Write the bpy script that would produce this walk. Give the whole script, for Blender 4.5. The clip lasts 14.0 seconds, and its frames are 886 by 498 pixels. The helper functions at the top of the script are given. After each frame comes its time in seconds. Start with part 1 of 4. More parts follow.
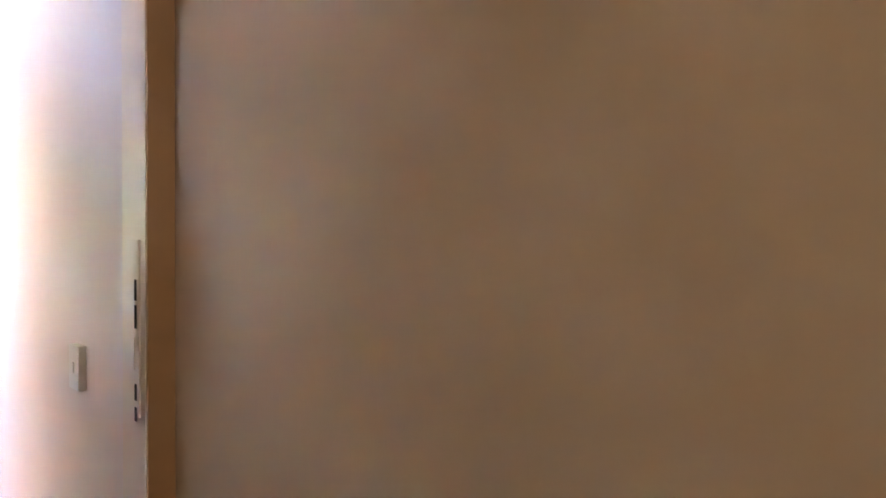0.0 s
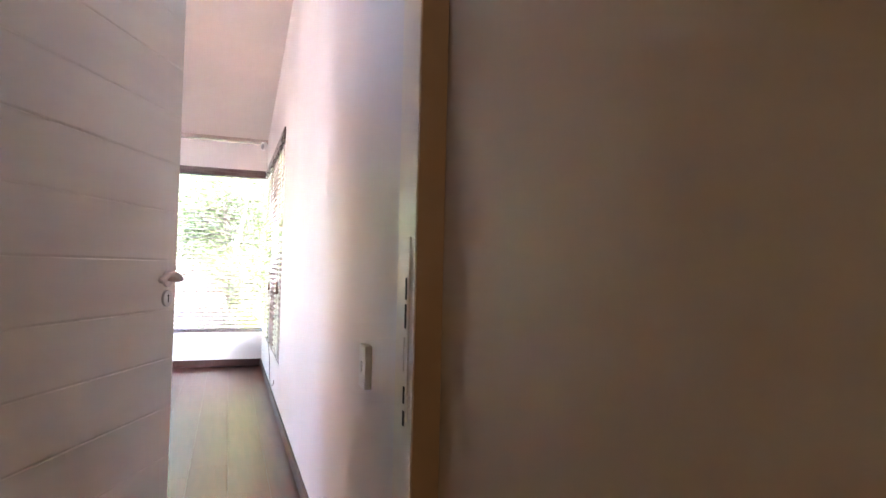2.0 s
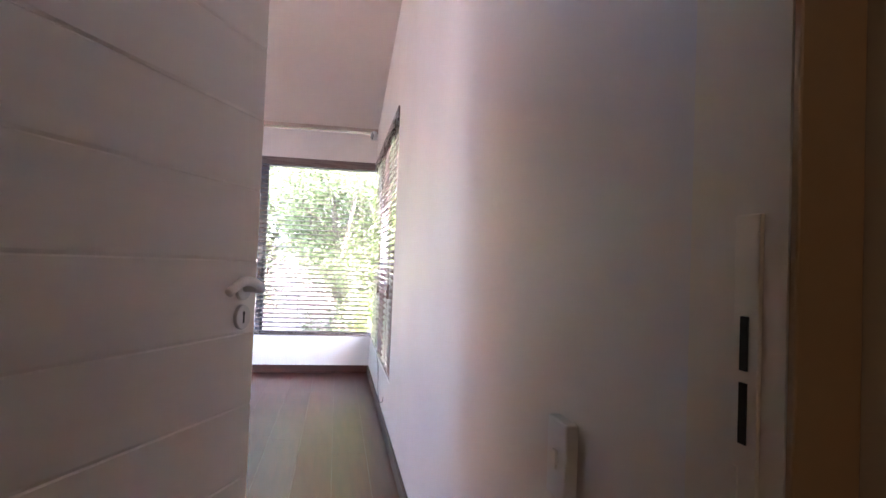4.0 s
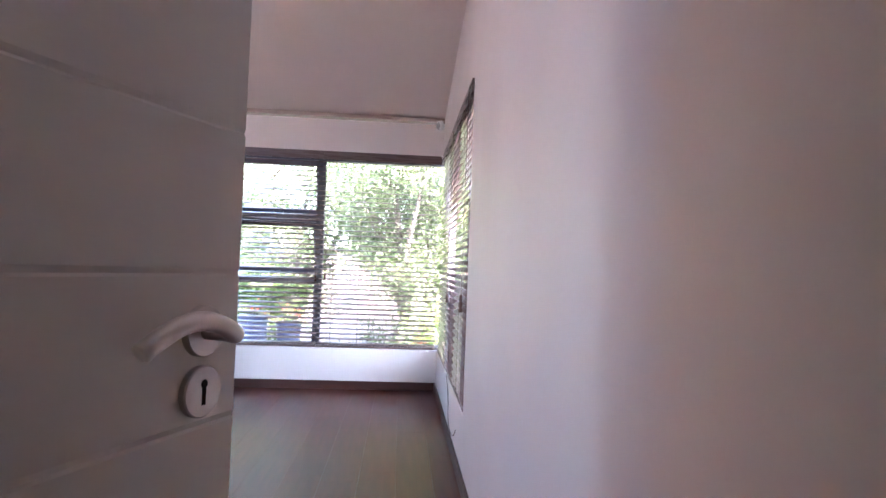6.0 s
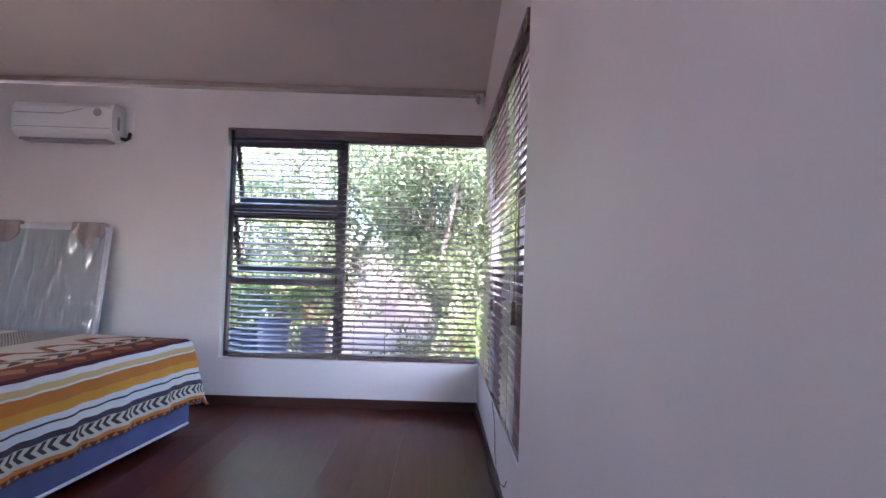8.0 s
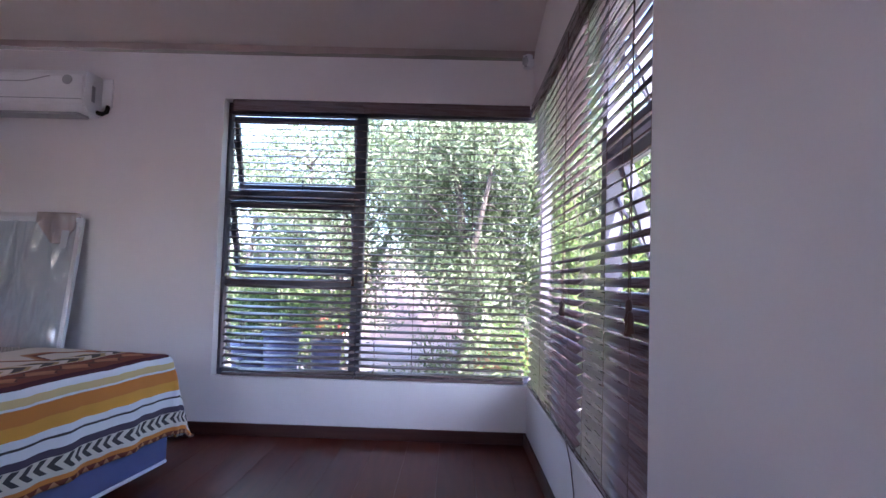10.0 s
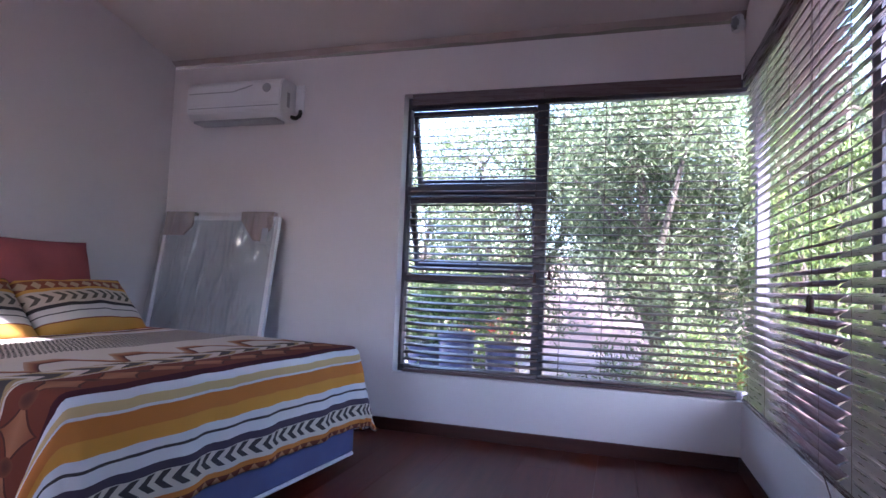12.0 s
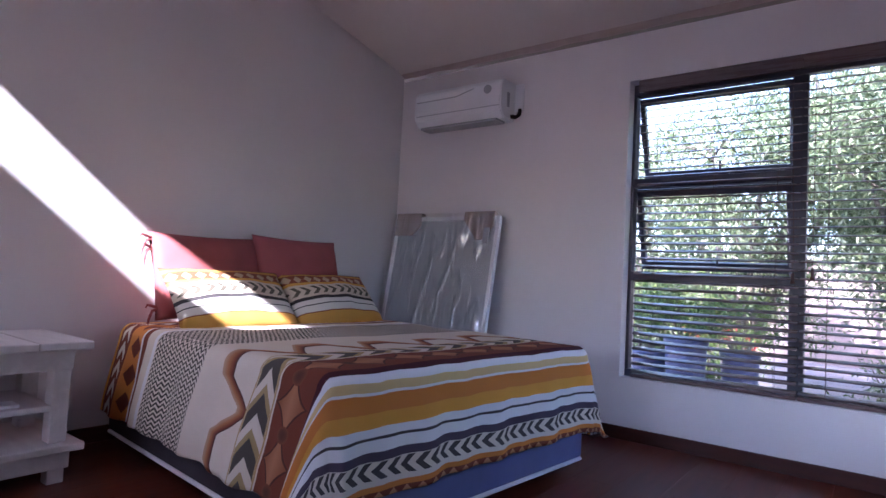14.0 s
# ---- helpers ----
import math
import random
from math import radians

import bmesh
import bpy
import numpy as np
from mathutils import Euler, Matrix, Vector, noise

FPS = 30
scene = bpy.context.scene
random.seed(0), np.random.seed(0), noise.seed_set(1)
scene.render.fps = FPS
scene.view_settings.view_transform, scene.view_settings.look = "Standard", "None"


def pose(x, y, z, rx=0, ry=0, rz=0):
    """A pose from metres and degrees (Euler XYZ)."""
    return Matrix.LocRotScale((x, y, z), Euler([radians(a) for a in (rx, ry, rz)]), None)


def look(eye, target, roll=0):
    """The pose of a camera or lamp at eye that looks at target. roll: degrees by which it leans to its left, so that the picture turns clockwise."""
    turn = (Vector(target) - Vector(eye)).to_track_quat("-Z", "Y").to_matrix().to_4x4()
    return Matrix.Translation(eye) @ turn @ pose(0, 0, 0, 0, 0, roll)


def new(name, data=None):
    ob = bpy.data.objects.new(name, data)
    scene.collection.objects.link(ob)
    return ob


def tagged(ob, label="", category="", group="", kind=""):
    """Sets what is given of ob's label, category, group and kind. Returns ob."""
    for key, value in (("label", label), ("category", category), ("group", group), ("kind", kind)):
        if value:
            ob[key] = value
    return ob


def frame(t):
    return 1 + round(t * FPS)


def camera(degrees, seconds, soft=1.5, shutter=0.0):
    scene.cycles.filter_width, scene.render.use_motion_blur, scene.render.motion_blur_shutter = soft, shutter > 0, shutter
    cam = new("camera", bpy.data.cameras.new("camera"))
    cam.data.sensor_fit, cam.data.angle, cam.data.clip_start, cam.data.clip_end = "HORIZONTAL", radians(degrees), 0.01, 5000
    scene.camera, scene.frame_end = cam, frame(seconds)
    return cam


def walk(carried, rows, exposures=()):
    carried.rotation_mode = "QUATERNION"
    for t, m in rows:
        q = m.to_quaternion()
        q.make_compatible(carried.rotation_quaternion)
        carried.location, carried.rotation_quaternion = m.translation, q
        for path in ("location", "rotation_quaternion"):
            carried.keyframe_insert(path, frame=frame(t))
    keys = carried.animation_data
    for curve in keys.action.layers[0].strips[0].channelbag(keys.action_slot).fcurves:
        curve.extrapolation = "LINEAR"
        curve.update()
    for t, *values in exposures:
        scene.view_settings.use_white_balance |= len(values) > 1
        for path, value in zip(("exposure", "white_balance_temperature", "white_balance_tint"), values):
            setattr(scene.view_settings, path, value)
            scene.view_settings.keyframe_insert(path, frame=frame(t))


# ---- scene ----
cam = camera(74.3, 14.0)
PATH = [
    (0, (-0.521, -0.877, 1.164), (0.977, 0.447, 1.132), 0.3),
    (0.5, (-0.517, -1.063, 1.1), (0.784, 0.453, 1.178), -0.3),
    (1, (-0.431, -1.009, 1.096), (0.596, 0.706, 1.174), 0.9),
    (1.5, (-0.391, -0.867, 1.096), (0.453, 0.945, 1.168), 1.2),
    (2, (-0.369, -0.727, 1.095), (0.318, 1.15, 1.164), 1.3),
    (2.5, (-0.335, -0.525, 1.105), (0.201, 1.401, 1.169), 1.6),
    (3, (-0.329, -0.337, 1.109), (0.071, 1.621, 1.165), 2.0),
    (3.2, (-0.365, -0.266, 1.107), (0.044, 1.691, 1.166), 2.4),
    (5.5, (-0.327, 0.523, 1.108), (-0.16, 2.515, 1.169), 1.9),
    (6, (-0.35, 0.689, 1.118), (-0.209, 2.683, 1.181), 2.1),
    (6.5, (-0.333, 0.837, 1.124), (-0.225, 2.833, 1.184), 1.9),
    (7, (-0.303, 1.048, 1.124), (-0.243, 3.046, 1.182), 1.8),
    (7.5, (-0.307, 1.259, 1.1), (-0.279, 3.258, 1.162), 1.8),
    (8, (-0.325, 1.493, 1.102), (-0.312, 3.492, 1.164), 1.8),
    (10.5, (-0.506, 2.43, 0.99), (-0.594, 4.426, 1.098), 1.7),
    (11, (-0.535, 2.498, 0.975), (-0.749, 4.484, 1.083), 1.8),
    (11.5, (-0.571, 2.522, 0.957), (-0.972, 4.478, 1.066), 2.0),
    (12, (-0.616, 2.535, 0.927), (-1.204, 4.443, 1.043), 2.3),
    (12.5, (-0.648, 2.561, 0.891), (-1.424, 4.399, 1.018), 2.6),
    (13, (-0.667, 2.554, 0.906), (-1.6, 4.319, 1.013), 2.7),
    (13.5, (-0.702, 2.555, 0.897), (-1.78, 4.237, 0.999), 2.8),
    (14, (-0.739, 2.569, 0.889), (-1.945, 4.161, 0.986), 3.0),
]
EXPO = ((0.0, 6.85, 6450, 11), (1.0, 6.3, 6500, 12), (2.0, 5.9, 6500, 12), (3.0, 5.35, 6400, 13), (5.5, 4.85, 6200, 17), (6.5, 4.5, 5950, 18), (8.0, 3.7, 5800, 20), (10.5, 3.3, 5500, 25), (14.0, 3.1, 5450, 28))
walk(cam, [(t, look(e, g, r)) for t, e, g, r in PATH], EXPO)

# ---- daylight ----
SUN = Vector((-0.25, 1.0, -0.83)).normalized()
world = bpy.data.worlds.new("world")
scene.world = world
world.use_nodes = True
wt = world.node_tree
sky = wt.nodes.new("ShaderNodeTexSky")
sky.sky_type, sky.sun_disc = "NISHITA", False
sky.sun_elevation = math.asin(-SUN.z)
sky.sun_rotation = math.atan2(-SUN.x, -SUN.y)
wt.links.new(sky.outputs[0], wt.nodes["Background"].inputs[0])
wt.nodes["Background"].inputs[1].default_value = 0.15
sun = new("sun", bpy.data.lights.new("sun", "SUN"))
sun.data.energy, sun.data.angle, sun.data.color = 4.4, radians(0.5), (1.0, 0.95, 0.88)
sun.matrix_world = look((8, -30, 26), Vector((8, -30, 26)) + SUN)
# strength of the added hall fill light
HALL_FILL = 0.31


# ---- materials ----
class Nodes:
    """Short hand for one material's node tree."""

    def __init__(self, name):
        self.mat = bpy.data.materials.new(name)
        self.mat.use_nodes = True
        self.tree = self.mat.node_tree
        self.bsdf = self.tree.nodes["Principled BSDF"]

    def add(self, kind, **props):
        n = self.tree.nodes.new("ShaderNode" + kind)
        for k, v in props.items():
            setattr(n, k, v)
        return n

    def put(self, value, socket):
        if isinstance(value, bpy.types.NodeSocket):
            self.tree.links.new(value, socket)
        else:
            socket.default_value = value

    def m(self, op, a, b=0.0, c=0.0):
        n = self.add("Math", operation=op)
        for v, s in zip((a, b, c), n.inputs):
            self.put(v, s)
        return n.outputs[0]

    def mix(self, f, a, b):
        n = self.add("Mix", data_type="RGBA")
        self.put(f, n.inputs[0])
        for v, s in ((a, n.inputs[6]), (b, n.inputs[7])):
            self.put(v if isinstance(v, bpy.types.NodeSocket) else (*v, 1), s)
        return n.outputs[2]

    def noise(self, scale, detail=4.0, stretch=(1, 1, 1), vec=None):
        if vec is None:
            vec = self.add("TexCoord").outputs["Object"]
        mp = self.add("Mapping")
        self.put(vec, mp.inputs[0])
        mp.inputs["Scale"].default_value = stretch
        n = self.add("TexNoise")
        self.put(mp.outputs[0], n.inputs["Vector"])
        n.inputs["Scale"].default_value, n.inputs["Detail"].default_value = scale, detail
        return n.outputs[0]

    def ramp(self, f, stops, mode="LINEAR"):
        n = self.add("ValToRGB")
        n.color_ramp.interpolation = mode
        e = n.color_ramp.elements
        while len(e) < len(stops):
            e.new(0.5)
        for el, (p, col) in zip(e, stops):
            el.position, el.color = p, (*col, 1)
        self.put(f, n.inputs[0])
        return n.outputs[0]

    def bump(self, height, strength, distance=0.002):
        n = self.add("Bump")
        n.inputs["Strength"].default_value, n.inputs["Distance"].default_value = strength, distance
        self.put(height, n.inputs["Height"])
        self.put(n.outputs[0], self.bsdf.inputs["Normal"])

    def done(self, color=None, rough=None, metal=0.0, **extra):
        if color is not None:
            self.put(color if isinstance(color, bpy.types.NodeSocket) else (*color, 1), self.bsdf.inputs["Base Color"])
        if rough is not None:
            self.put(rough, self.bsdf.inputs["Roughness"])
        self.bsdf.inputs["Metallic"].default_value = metal
        for k, v in extra.items():
            self.put(v, self.bsdf.inputs[k.replace("_", " ")])
        return self.mat


def surface(name, color, rough=0.6, metal=0.0, var=0.08, scale=3.0, grain=60.0, bump=0.15, stretch=(1, 1, 1), dist=0.002, spread=0.0):
    """A base colour with broad stains, fine grain and relief."""
    n = Nodes(name)
    lo, hi = [c * (1 - var) for c in color], [min(1, c * (1 + var)) for c in color]
    big = n.ramp(n.noise(scale, 5, stretch), ((0.3, lo), (0.7, hi)))
    fine = n.noise(grain, 3, stretch)
    col = n.mix(n.m("MULTIPLY", fine, var), big, [c * 0.6 for c in color])
    if spread:
        info = n.add("ObjectInfo")
        col = n.mix(n.m("MULTIPLY", info.outputs["Random"], spread), col, [c * 0.35 for c in color])
    n.bump(fine, bump, dist)
    return n.done(col, n.m("MULTIPLY_ADD", fine, 0.16, rough - 0.08), metal)


WALL = surface("painted_plaster", (0.73, 0.695, 0.69), 0.55, var=0.05, scale=1.2, grain=140, bump=0.12, dist=0.0015)
HALLWALL = surface("hall_plaster", (0.71, 0.64, 0.54), 0.42, var=0.05, scale=1.0, grain=140, bump=0.1, dist=0.0015)
CEIL = surface("ceiling_paint", (0.70, 0.65, 0.62), 0.7, var=0.06, scale=1.0, grain=90, bump=0.2)
# brown of the shadow along the ceiling joint
JOINTSHADE = surface("joint_shade_paint", (0.46, 0.37, 0.34), 0.7, var=0.15, scale=4, grain=60)
DOORPAINT = surface("door_paint", (0.76, 0.72, 0.66), 0.38, var=0.04, scale=2, grain=50, bump=0.1, stretch=(1, 6, 6))
FRAMEPAINT = surface("frame_enamel", (0.74, 0.68, 0.58), 0.35, var=0.05, scale=5, grain=90)
OCHRE = surface("ochre_enamel", (0.45, 0.31, 0.18), 0.45, var=0.08, scale=4, grain=60)
STEEL = surface("brushed_steel", (0.62, 0.60, 0.57), 0.32, 1.0, 0.06, 30, 300, 0.1)
DARK = surface("dark_slot", (0.02, 0.018, 0.016), 0.8)
SKIRT = surface("skirting_wood", (0.055, 0.015, 0.009), 0.5, var=0.25, scale=5, grain=40, stretch=(0.4, 0.4, 6))
ALU = surface("bronze_aluminium", (0.085, 0.08, 0.105), 0.34, 0.0, 0.12, 4, 120, 0.1)
SLATWOOD = surface("slat_wood", (0.165, 0.115, 0.112), 0.28, var=0.14, scale=4, grain=22, spread=0.3, bump=0.04, stretch=(0.25, 5, 5))
CORD = surface("cord", (0.10, 0.06, 0.05), 0.8)
TASSEL = surface("tassel_wood", (0.07, 0.025, 0.018), 0.4, var=0.2, scale=30)
PLASTIC = surface("white_plastic", (0.78, 0.79, 0.80), 0.35, var=0.03, scale=4, grain=100, bump=0.04)
GREYPLASTIC = surface("grey_plastic", (0.36, 0.37, 0.39), 0.45, var=0.05)
WHITEWOOD = surface("white_painted_wood", (0.60, 0.57, 0.56), 0.5, var=0.08, scale=5, grain=45, bump=0.3, stretch=(0.5, 5, 5))
BASECLOTH = surface("blue_base_cloth", (0.12, 0.13, 0.27), 0.85, var=0.12, scale=5, grain=500, bump=0.4, dist=0.001)
# near black colour for the shaded side of the bed base
SIDESHADE = surface("side_shade", (0.032, 0.026, 0.034), 0.9, var=0.2, scale=6, grain=300, bump=0.3)
BASETRIM = surface("white_piping", (0.75, 0.75, 0.78), 0.7)
MATTRESS = surface("mattress_cloth", (0.30, 0.15, 0.15), 0.85, var=0.1, scale=8, grain=400, bump=0.3)
SHAM = surface("rose_cotton", (0.33, 0.085, 0.085), 0.8, var=0.1, scale=6, grain=500, bump=0.4, dist=0.001)
CARD = surface("brown_cardboard", (0.27, 0.20, 0.16), 0.85, var=0.15, scale=9, grain=120)
BOARD = surface("grey_board", (0.34, 0.38, 0.40), 0.45, var=0.06, scale=2)
PAVE = surface("pale_paving", (0.46, 0.39, 0.37), 0.85, var=0.22, scale=1.4, grain=25, bump=0.5, dist=0.01)
GARDENWALL = surface("garden_wall_plaster", (0.58, 0.43, 0.40), 0.85, var=0.15, scale=0.8, grain=18, bump=0.4, dist=0.01)
TERRACOTTA = surface("terracotta", (0.42, 0.17, 0.11), 0.85, var=0.2, scale=3, grain=30, bump=0.4, spread=0.3)
POTGLAZE = surface("blue_pot_glaze", (0.085, 0.09, 0.17), 0.3, var=0.25, scale=6, grain=40, bump=0.1)
ROOFING = surface("roof_sheet", (0.25, 0.22, 0.20), 0.7)
BARK = surface("bark", (0.17, 0.14, 0.12), 0.9, var=0.3, scale=10, grain=40, bump=0.8, dist=0.01, stretch=(3, 3, 0.6))
LAMPGLASS = Nodes("lamp_glass").done((0.9, 0.85, 0.75), 0.4)


def leaf_material(name, a, b, c):
    n = Nodes(name)
    rnd = n.add("NewGeometry").outputs["Random Per Island"]
    col = n.ramp(rnd, ((0.0, a), (0.55, b), (1.0, c)))
    n.done(col, 0.45)
    tr = n.add("BsdfTranslucent")
    n.put(col, tr.inputs[0])
    mx = n.add("MixShader")
    mx.inputs[0].default_value = 0.3
    n.put(n.bsdf.outputs[0], mx.inputs[1])
    n.put(tr.outputs[0], mx.inputs[2])
    n.put(mx.outputs[0], n.tree.nodes["Material Output"].inputs[0])
    return n.mat


OLIVE = leaf_material("olive_leaves", (0.06, 0.088, 0.038), (0.175, 0.222, 0.105), (0.39, 0.43, 0.28))
SHRUB = leaf_material("shrub_leaves", (0.045, 0.085, 0.02), (0.135, 0.205, 0.055), (0.28, 0.34, 0.10))
PETAL = leaf_material("red_petals", (0.35, 0.02, 0.02), (0.5, 0.04, 0.05), (0.6, 0.1, 0.1))


def glass_material():
    n = Nodes("window_glass")
    t, g = n.add("BsdfTransparent"), n.add("BsdfGlossy")
    g.inputs["Roughness"].default_value = 0.02
    edge = n.add("LayerWeight").outputs["Facing"]
    mx = n.add("MixShader")
    n.put(n.m("MULTIPLY_ADD", n.m("POWER", edge, 5.0), 0.4, 0.025), mx.inputs[0])
    n.put(t.outputs[0], mx.inputs[1])
    n.put(g.outputs[0], mx.inputs[2])
    n.put(mx.outputs[0], n.tree.nodes["Material Output"].inputs[0])
    return n.mat


GLASS = glass_material()


def film_material():
    """Clear wrinkled packing film."""
    n = Nodes("packing_film")
    t, g = n.add("BsdfTransparent"), n.bsdf
    sheen = n.add("BsdfGlossy")
    sheen.inputs["Roughness"].default_value = 0.14
    fold = n.m("ABSOLUTE", n.m("MULTIPLY_ADD", n.noise(4.5, 2, (1.3, 1.3, 0.35)), 2.0, -1.0))
    n.bump(n.m("POWER", n.m("SUBTRACT", 1.0, fold), 9.0), 0.8, 0.04)
    n.done((0.8, 0.82, 0.85), 0.12)
    mx = n.add("MixShader")
    mx.inputs[0].default_value = 0.12
    n.put(t.outputs[0], mx.inputs[1])
    n.put(g.outputs[0], mx.inputs[2])
    bp = [q for q in n.tree.nodes if q.type == "BUMP"][0]
    n.put(bp.outputs[0], sheen.inputs["Normal"])
    m2 = n.add("MixShader")
    m2.inputs[0].default_value = 0.15
    n.put(mx.outputs[0], m2.inputs[1])
    n.put(sheen.outputs[0], m2.inputs[2])
    n.put(m2.outputs[0], n.tree.nodes["Material Output"].inputs[0])
    return n.mat


FILM = film_material()


def floor_material():
    n = Nodes("laminate")
    rnd = n.add("ObjectInfo").outputs["Random"]
    grain = n.noise(3.0, 2, (9, 0.8, 1))
    fine = n.noise(12, 1, (6, 0.6, 1))
    col = n.ramp(n.m("ADD", n.m("MULTIPLY", grain, 0.85), n.m("MULTIPLY", rnd, 0.15)),
                 ((0.25, (0.066, 0.0125, 0.006)), (0.5, (0.094, 0.0185, 0.0085)), (0.8, (0.122, 0.027, 0.012))))
    n.bump(fine, 0.05, 0.0006)
    return n.done(col, n.m("MULTIPLY_ADD", n.noise(1.5, 3), 0.08, 0.25), Specular_IOR_Level=0.24)


FLOOR = floor_material()


def woven_material():
    """The bedspread: bands across the bed, by the run of the cloth from the foot fold (u) and across it (v), in metres."""
    n = Nodes("woven_bedspread")
    sep = n.add("SeparateXYZ")
    n.put(n.add("UVMap", uv_map="cloth").outputs[0], sep.inputs[0])
    wob = n.m("MULTIPLY_ADD", n.noise(9, 2), 0.012, -0.006)
    u, v = n.m("ADD", sep.outputs[0], wob), n.m("ADD", sep.outputs[1], wob)
    cream, white, tan = (0.70, 0.63, 0.53), (0.78, 0.78, 0.80), (0.68, 0.51, 0.24)
    orange, yellow, rust = (0.64, 0.235, 0.05), (0.72, 0.35, 0.06), (0.19, 0.05, 0.028)
    dark, navy, wine = (0.07, 0.06, 0.062), (0.085, 0.065, 0.095), (0.07, 0.015, 0.024)
    lo, hi = -1.9, 0.5

    def bands(rows):
        return n.ramp(n.m("DIVIDE", n.m("SUBTRACT", u, lo), hi - lo), [((p - lo) / (hi - lo), c) for p, c in rows], "CONSTANT")

    col = bands(((-1.9, rust), (-1.72, cream), (-1.66, yellow), (-1.62, rust), (-1.5, orange), (-1.38, white), (-1.36, rust), (-1.31, cream), (-1.24, white), (-1.21, cream), (-0.71, cream), (-0.24, rust), (-0.05, white), (-0.044, wine), (-0.02, white),
                 (0.012, tan), (0.036, white), (0.043, orange), (0.1, rust), (0.104, yellow), (0.145, white), (0.181, dark), (0.187, white),
                 (0.222, navy), (0.247, cream), (0.322, orange), (0.342, rust)))

    def inside(x, a, b):
        return n.m("MULTIPLY", n.m("GREATER_THAN", x, a), n.m("LESS_THAN", x, b))

    def saw(x, p):
        return n.m("FRACT", n.m("DIVIDE", x, p))

    def tri(x, p):
        return n.m("ABSOLUTE", n.m("SUBTRACT", n.m("MULTIPLY", saw(x, p), 2.0), 1.0))

    def chevrons(c0, mid, half, pitch, lean, ink, share=0.5):
        d = n.m("ABSOLUTE", n.m("SUBTRACT", u, mid))
        f = saw(n.m("ADD", v, n.m("MULTIPLY", d, lean)), pitch)
        return n.mix(n.m("MULTIPLY", n.m("LESS_THAN", f, share), n.m("LESS_THAN", d, half)), c0, ink)

    def diamonds(c0, mid, half, pitch, ink, size=0.85):
        d = n.m("DIVIDE", n.m("ABSOLUTE", n.m("SUBTRACT", u, mid)), half)
        e = n.m("ADD", d, tri(v, pitch))
        return n.mix(n.m("LESS_THAN", e, size), c0, ink)

    # hem and foot bands
    col = chevrons(col, 0.286, 0.027, 0.06, -1.3, dark, 0.5)
    col = diamonds(col, 0.372, 0.03, 0.06, (0.50, 0.24, 0.12), 0.75)
    # rust field: tan lozenges with hollow sides, dark ovals where they meet
    a, b = n.m("DIVIDE", n.m("ABSOLUTE", n.m("SUBTRACT", u, -0.145)), 0.078), tri(v, 0.19)
    star = n.m("ADD", n.m("POWER", a, 0.72), n.m("POWER", b, 0.72))
    col = n.mix(n.m("LESS_THAN", star, 1.12), col, (0.10, 0.034, 0.024))
    col = n.mix(n.m("LESS_THAN", star, 1.0), col, n.mix(a, (0.44, 0.20, 0.10), (0.26, 0.09, 0.042)))
    c = n.m("SUBTRACT", 1.0, b)
    oval = n.m("ADD", n.m("POWER", n.m("DIVIDE", c, 0.3), 2.0), n.m("POWER", n.m("DIVIDE", a, 0.42), 2.0))
    col = n.mix(n.m("LESS_THAN", oval, 1.0), col, n.mix(n.m("MULTIPLY", oval, 0.8), (0.10, 0.04, 0.028), (0.24, 0.08, 0.04)))
    # arrow chain in dark grey and cream with ochre edges
    col = n.mix(inside(u, -0.365, -0.24), col, (0.46, 0.31, 0.13))
    col = n.mix(inside(u, -0.358, -0.247), col, cream)
    col = chevrons(col, -0.302, 0.054, 0.15, 1.5, (0.40, 0.30, 0.14), 0.66)
    col = chevrons(col, -0.302, 0.05, 0.15, 1.5, (0.085, 0.078, 0.07), 0.44)
    # stepped zigzag that shades from tan to dark rust
    t3 = tri(v, 0.33)
    step = n.m("SMOOTH_MIN", n.m("MAXIMUM", n.m("MULTIPLY_ADD", t3, 1.7, -0.1), 0.0), 1.0, 0.15)
    d = n.m("ADD", n.m("SUBTRACT", u, -0.42), n.m("MULTIPLY", step, 0.17))
    zig = n.ramp(n.m("MULTIPLY", n.m("ADD", d, 0.02), 11.0), ((0.0, (0.50, 0.34, 0.22)), (0.4, (0.40, 0.17, 0.07)), (0.75, rust), (0.94, (0.07, 0.032, 0.026)), (1.0, dark)))
    col = n.mix(n.m("MULTIPLY", inside(u, -0.66, -0.365), inside(d, -0.02, 0.068)), col, zig)
    # small black herringbone
    hb = saw(n.m("ADD", v, n.m("MULTIPLY", tri(u, 0.04), 0.018)), 0.022)
    col = n.mix(n.m("MULTIPLY", n.m("LESS_THAN", hb, 0.52), inside(u, -1.2, -0.76)), col, (0.06, 0.055, 0.05))
    # head end
    col = diamonds(col, -1.42, 0.06, 0.13, rust, 0.8)
    col = chevrons(col, -1.56, 0.04, 0.09, 1.4, cream, 0.5)
    weave = n.noise(700, 2)
    soft = n.noise(14, 4)
    col = n.mix(n.m("MULTIPLY", soft, 0.22), col, n.mix(0.5, col, (0.2, 0.15, 0.12)))
    n.bump(n.m("ADD", n.m("MULTIPLY", weave, 0.3), soft), 0.35, 0.004)
    return n.done(col, 0.95, Specular_IOR_Level=0.2)


WOVEN = woven_material()


